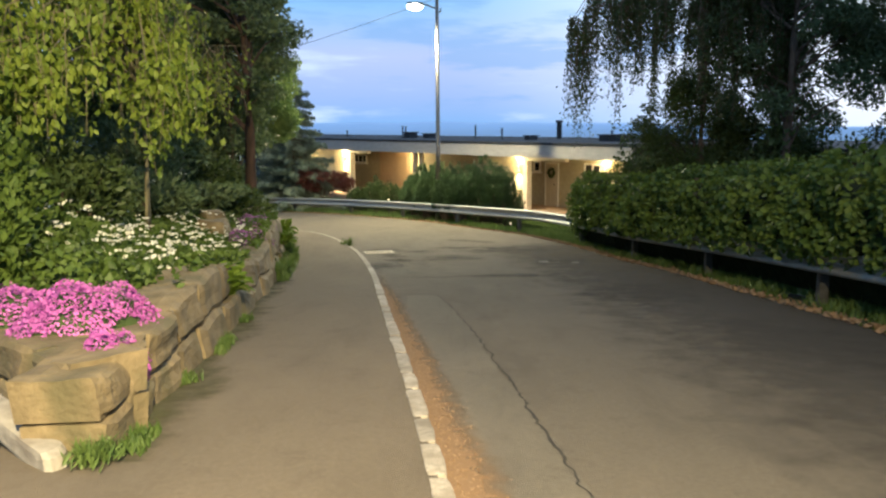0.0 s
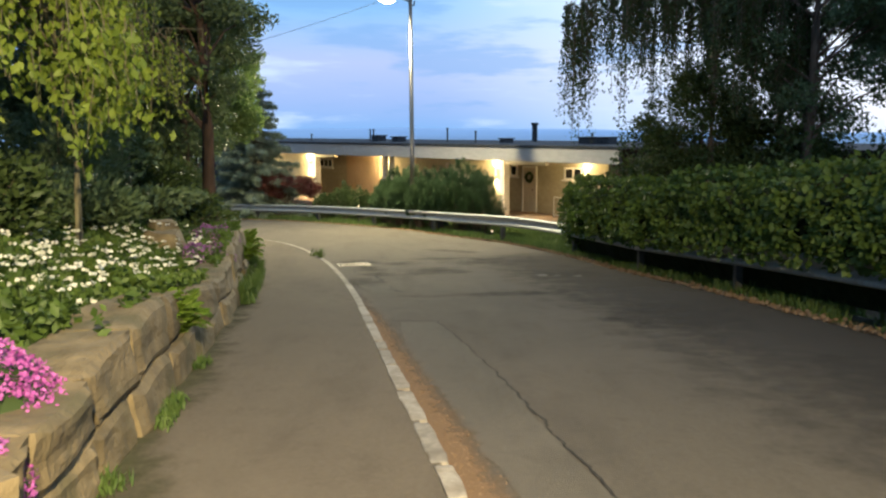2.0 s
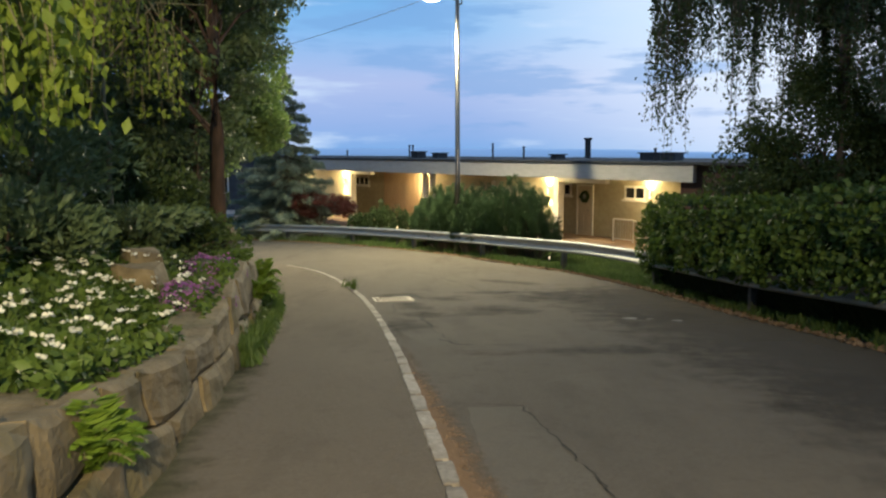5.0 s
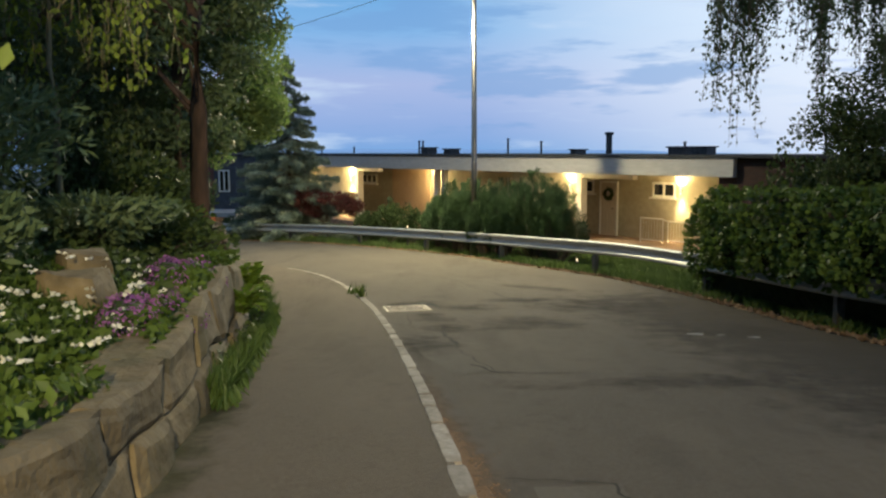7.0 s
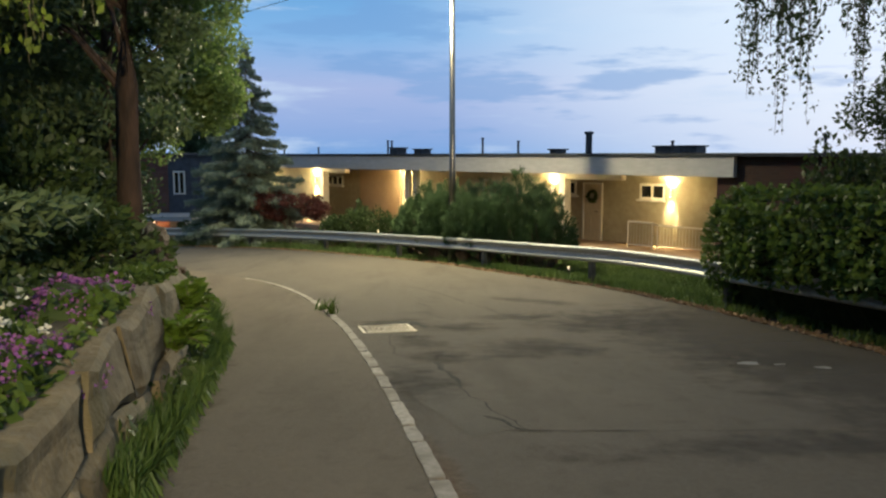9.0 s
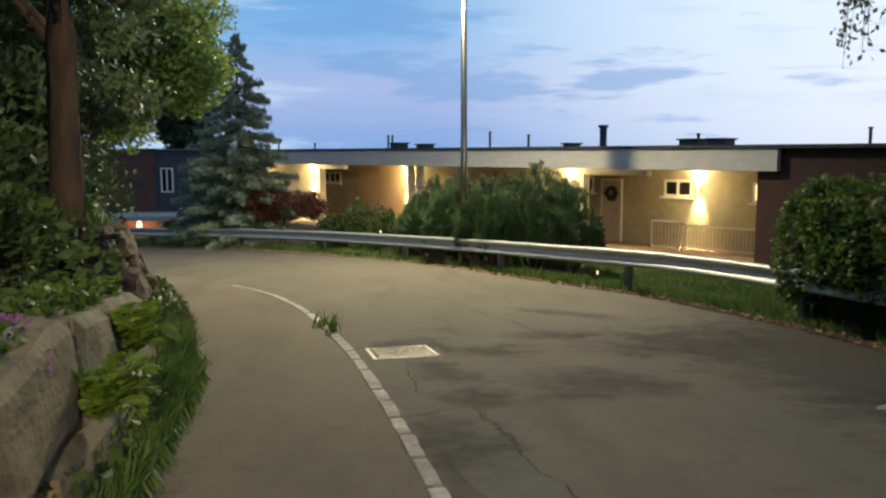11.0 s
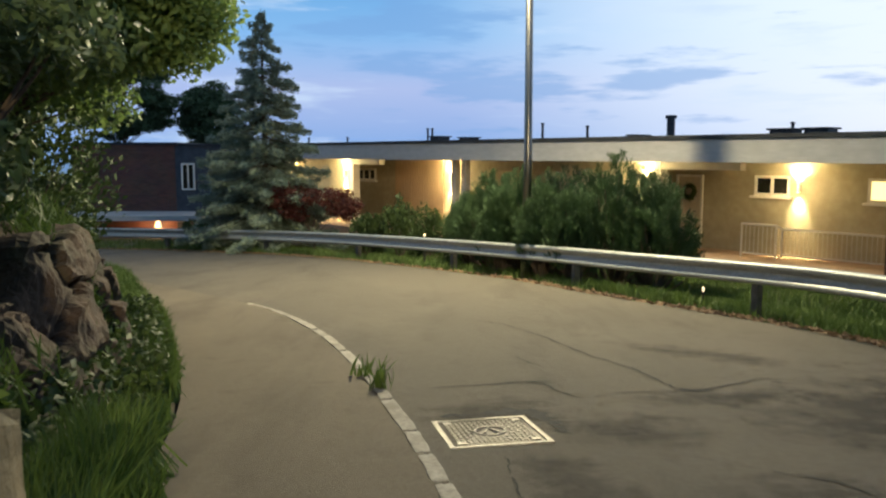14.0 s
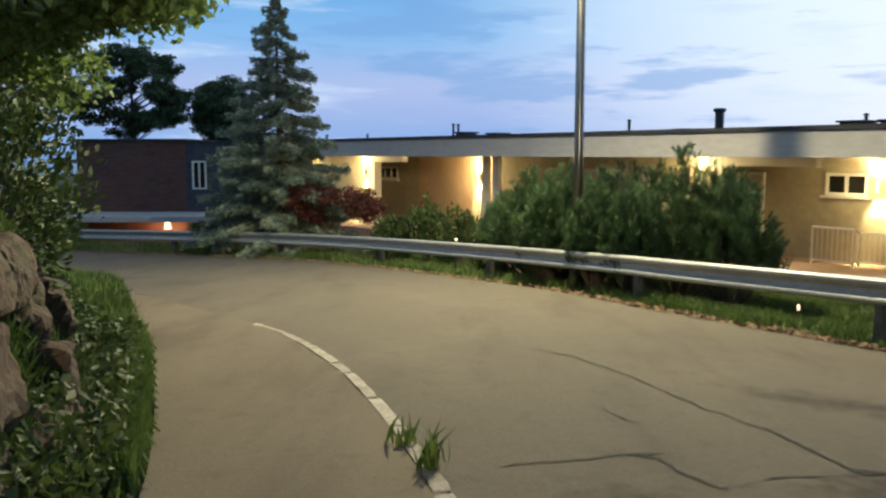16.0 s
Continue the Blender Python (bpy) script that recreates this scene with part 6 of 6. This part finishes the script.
def retaining_wall():
    """Two courses of large fitted blocks with slanting joints, leaning back a little."""
    t = thing("retaining_wall", (0, 0, 0), 0, "dry retaining wall of large rough sandy stone blocks", "wall", "", "structure")
    legs = (resample([Vector((-4.6, 6.35)), Vector((-3.3, 5.45)), Vector((-2.02, 4.22))], 0.05), [p for p in resample(WALL, 0.05) if p.y < 17.4])

    def place(pts, sv, z, depth):
        f = min(max(sv / 0.05, 0), len(pts) - 1.001)
        k = int(f)
        p = pts[k].lerp(pts[k + 1], f - k)
        a, b = pts[max(k - 6, 0)], pts[min(k + 7, len(pts) - 1)]
        d = (b - a).normalized()
        n = Vector((-d.y, d.x))
        q = p + n * (depth + 0.10 * z)
        return Vector((q.x, q.y, g(p.y) + z))

    def top_height(sv, pts):
        y = pts[min(int(max(sv, 0) / 0.05), len(pts) - 1)].y
        return float(np.interp(y, [4.0, 5.4, 6.0, 8.0, 9.5, 11.5, 12.5, 13.6, 15, 16.8, 17.5], [0.46, 0.52, 0.62, 0.74, 0.62, 0.56, 0.66, 0.82, 1.0, 1.02, 0.8])) + 0.05 * noise.noise((sv * 1.3, 2.0, 0))

    def mid_height(sv, pts):
        return 0.47 * top_height(sv, pts) + 0.10 * noise.noise((sv * 0.9, 7.0, 0))

    def block(pts, s0, s1, lean0, lean1, low, high, seed, proud):
        bm = bmesh.new()
        bmesh.ops.create_cube(bm, size=1.0)
        bmesh.ops.subdivide_edges(bm, edges=bm.edges[:], cuts=7, use_grid_fill=True)
        off = Vector((seed * 5.3, seed * 2.1, seed))
        for v in bm.verts:
            u, w, q = v.co.x + 0.5, v.co.y + 0.5, v.co.z + 0.5
            rim = min(u, 1 - u, q, 1 - q)
            sv = (s0 + lean0 * q) * (1 - u) + (s1 + lean1 * q) * u
            z0, z1 = low(sv, pts) + 0.008, high(sv, pts) - 0.008
            worn = 0.030 * max(0.0, 1 - rim / 0.13) ** 2 if w < 0.3 else 0.0
            c = Vector((sv, q, w)) * 2.4 + off
            facet = 0.016 * noise.noise(c) + 0.007 * noise.noise(c * 3.1) + 0.05 * noise.noise(Vector((sv * 0.9, q * 0.9, 0)) + off)
            p = place(pts, sv, z0 + (z1 - z0) * q, -0.05 - proud + w * 0.46 + (worn - facet if w < 0.5 else 0.0))
            p.z += 0.014 * noise.noise(c * 1.7) * (1 if q > 0.9 else 0.3)
            v.co = p
        part("stone", bm, M["stone"], t, smooth=False)

    seed = 0
    for pts in legs:
        total = (len(pts) - 1) * 0.05
        for low, high, short, long in ((lambda v, q: -0.10, mid_height, 0.70, 1.35), (mid_height, top_height, 0.55, 1.25)):
            sv, lean = 0.0, 0.0
            while sv < total - 0.3:
                end = min(sv + rng.uniform(short, long), total)
                if total - end < 0.35:
                    end = total
                nxt = rng.uniform(-0.14, 0.14) if end < total else 0.0
                seed += 1
                block(pts, sv + 0.007, end - 0.007, lean, nxt, low, high, seed, rng.uniform(-0.02, 0.03))
                sv, lean = end, nxt


retaining_wall()


def boulders():
    places = [(-3.75, 13.2, 0.30, 0.5), (-3.95, 13.75, 0.26, 0.5), (-2.02, 4.42, 0.22, 0.0)]
    for i, (x, y, s, z) in enumerate(places):
        zz = h(x, y) + 0.12 if y > 6 else g(y) + 0.2
        bm = stone_mesh(s * 1.5, s * 1.6, s * 1.7, 40 + i, 0.20 * s, 4)
        bm.transform(pose(x, y, zz, 9 * (i % 4) - 12, 6 * (i % 3) - 6, 37 * i))
        tagged(put("boulder", bm, M["stone"]), "rough garden boulder among the plants", "rock")


boulders()


def rock_outcrop():
    """A steep broken rock face along the path, rounded off at its far end."""
    nu, nv = 110, 56
    verts, faces = [], []
    for i in range(nu):
        u = i / (nu - 1)
        y = 18.7 + 3.7 * min(u / 0.8, 1.0)
        turn = max(u - 0.8, 0) / 0.2
        tall = 1.5 * min(1.0, 0.35 + u * 1.6) * (1 + 0.22 * noise.noise((y * 1.7, 0, 3)))
        for j in range(nv):
            v = j / (nv - 1)
            face = min(v / 0.72, 1.0)
            back = 0.42 * face ** 1.5 + max(v - 0.72, 0) / 0.28 * 1.3
            p = Vector((float(wall_x(y)) - 0.55 - back * (1 - 0.3 * turn) - 1.5 * turn, y + 0.3 * math.sin(turn * 1.57) - 0.45 * face * turn, g(y) - 0.15 + tall * face ** 0.85))
            q = Vector((p.x * 1.6, p.y * 1.6, p.z * 2.4))
            d = noise.voronoi(q + noise.noise_vector(q * 1.3) * 0.35)[0]
            step = noise.cell(noise.voronoi(q + noise.noise_vector(q * 1.3) * 0.35)[1][0] * 3.7)
            crack = min((d[1] - d[0]) / 0.12, 1.0)
            out = 0.16 * step + 0.10 * crack + 0.05 * noise.noise(p * 6) + 0.025 * noise.noise(p * 17)
            verts.append(p + Vector((0.85, 0.1, 0.35)) * out + noise.noise_vector(p * 2.2) * 0.09)
    for i in range(nu - 1):
        for j in range(nv - 1):
            a = i * nv + j
            faces.append((a, a + nv, a + nv + 1, a + 1))
    ob = new("rock_outcrop", mesh_from("rock_outcrop", verts, faces, M["rock"]))
    tagged(ob, "steep brown weathered rock outcrop above the footpath", "rock", "", "structure")


rock_outcrop()


def white_block():
    bm = stone_mesh(1.2, 0.15, 0.14, 3, 0.015, 4)
    bm.transform(Matrix.Translation((-2.40, 4.25, g(4.2) + 0.13)) @ Euler((0, radians(-4), radians(138))).to_matrix().to_4x4())
    tagged(put("edging_block", bm, M["white_stone"]), "white-painted weathered granite edging block lying on the ground", "stone")


white_block()


def kerb_stones():
    t = thing("kerb", (0, 0, 0), 0, "row of pale worn granite kerb stones along the footpath", "kerb", "", "structure")
    pts = resample(KERB, 0.02)
    i = 0
    while i < len(pts) - 20:
        k = int(rng.choice([rng.uniform(0.42, 0.6), rng.uniform(0.75, 1.0)]) / 0.02)
        j = min(i + k, len(pts) - 1)
        a, b = pts[i], pts[j]
        i = j
        ln = (b - a).length
        if ln < 0.3:
            break
        mid = (a + b) / 2
        ang = math.degrees(math.atan2(b.y - a.y, b.x - a.x))
        slope = math.degrees(math.atan2(g(b.y) - g(a.y), ln))
        wide = rng.uniform(0.048, 0.060)
        bm = box(-ln / 2 + 0.020, ln / 2 - 0.020, -wide, wide, -0.16, 0.0, 0.014)
        bmesh.ops.subdivide_edges(bm, edges=[e for e in bm.edges if abs(e.verts[0].co.x - e.verts[1].co.x) > 0.2], cuts=6)
        for v in bm.verts:
            q = v.co * 6 + Vector((mid.x * 3, mid.y * 5, 0))
            end = max(0.0, abs(v.co.x) - ln / 2 + 0.06) / 0.06
            v.co += Vector((0, 0.011 * noise.noise(q) - 0.010 * end * math.copysign(1, v.co.y), 0.006 * noise.noise(q * 1.7) - (0.012 * end if v.co.z > -0.05 else 0)))
        sink = 0.05 * min(max((mid.y - 25.6) / 2.5, 0), 1)
        bm.transform(Matrix.Translation((mid.x, mid.y, g(mid.y) + 0.042 - sink * 0.9 + rng.uniform(-0.004, 0.004))) @ Euler((0, 0, radians(ang + rng.uniform(-0.6, 0.6)))).to_matrix().to_4x4() @ Matrix.Rotation(radians(-slope), 4, "Y"))
        part("kerb_stone", bm, M["granite"], t)


kerb_stones()
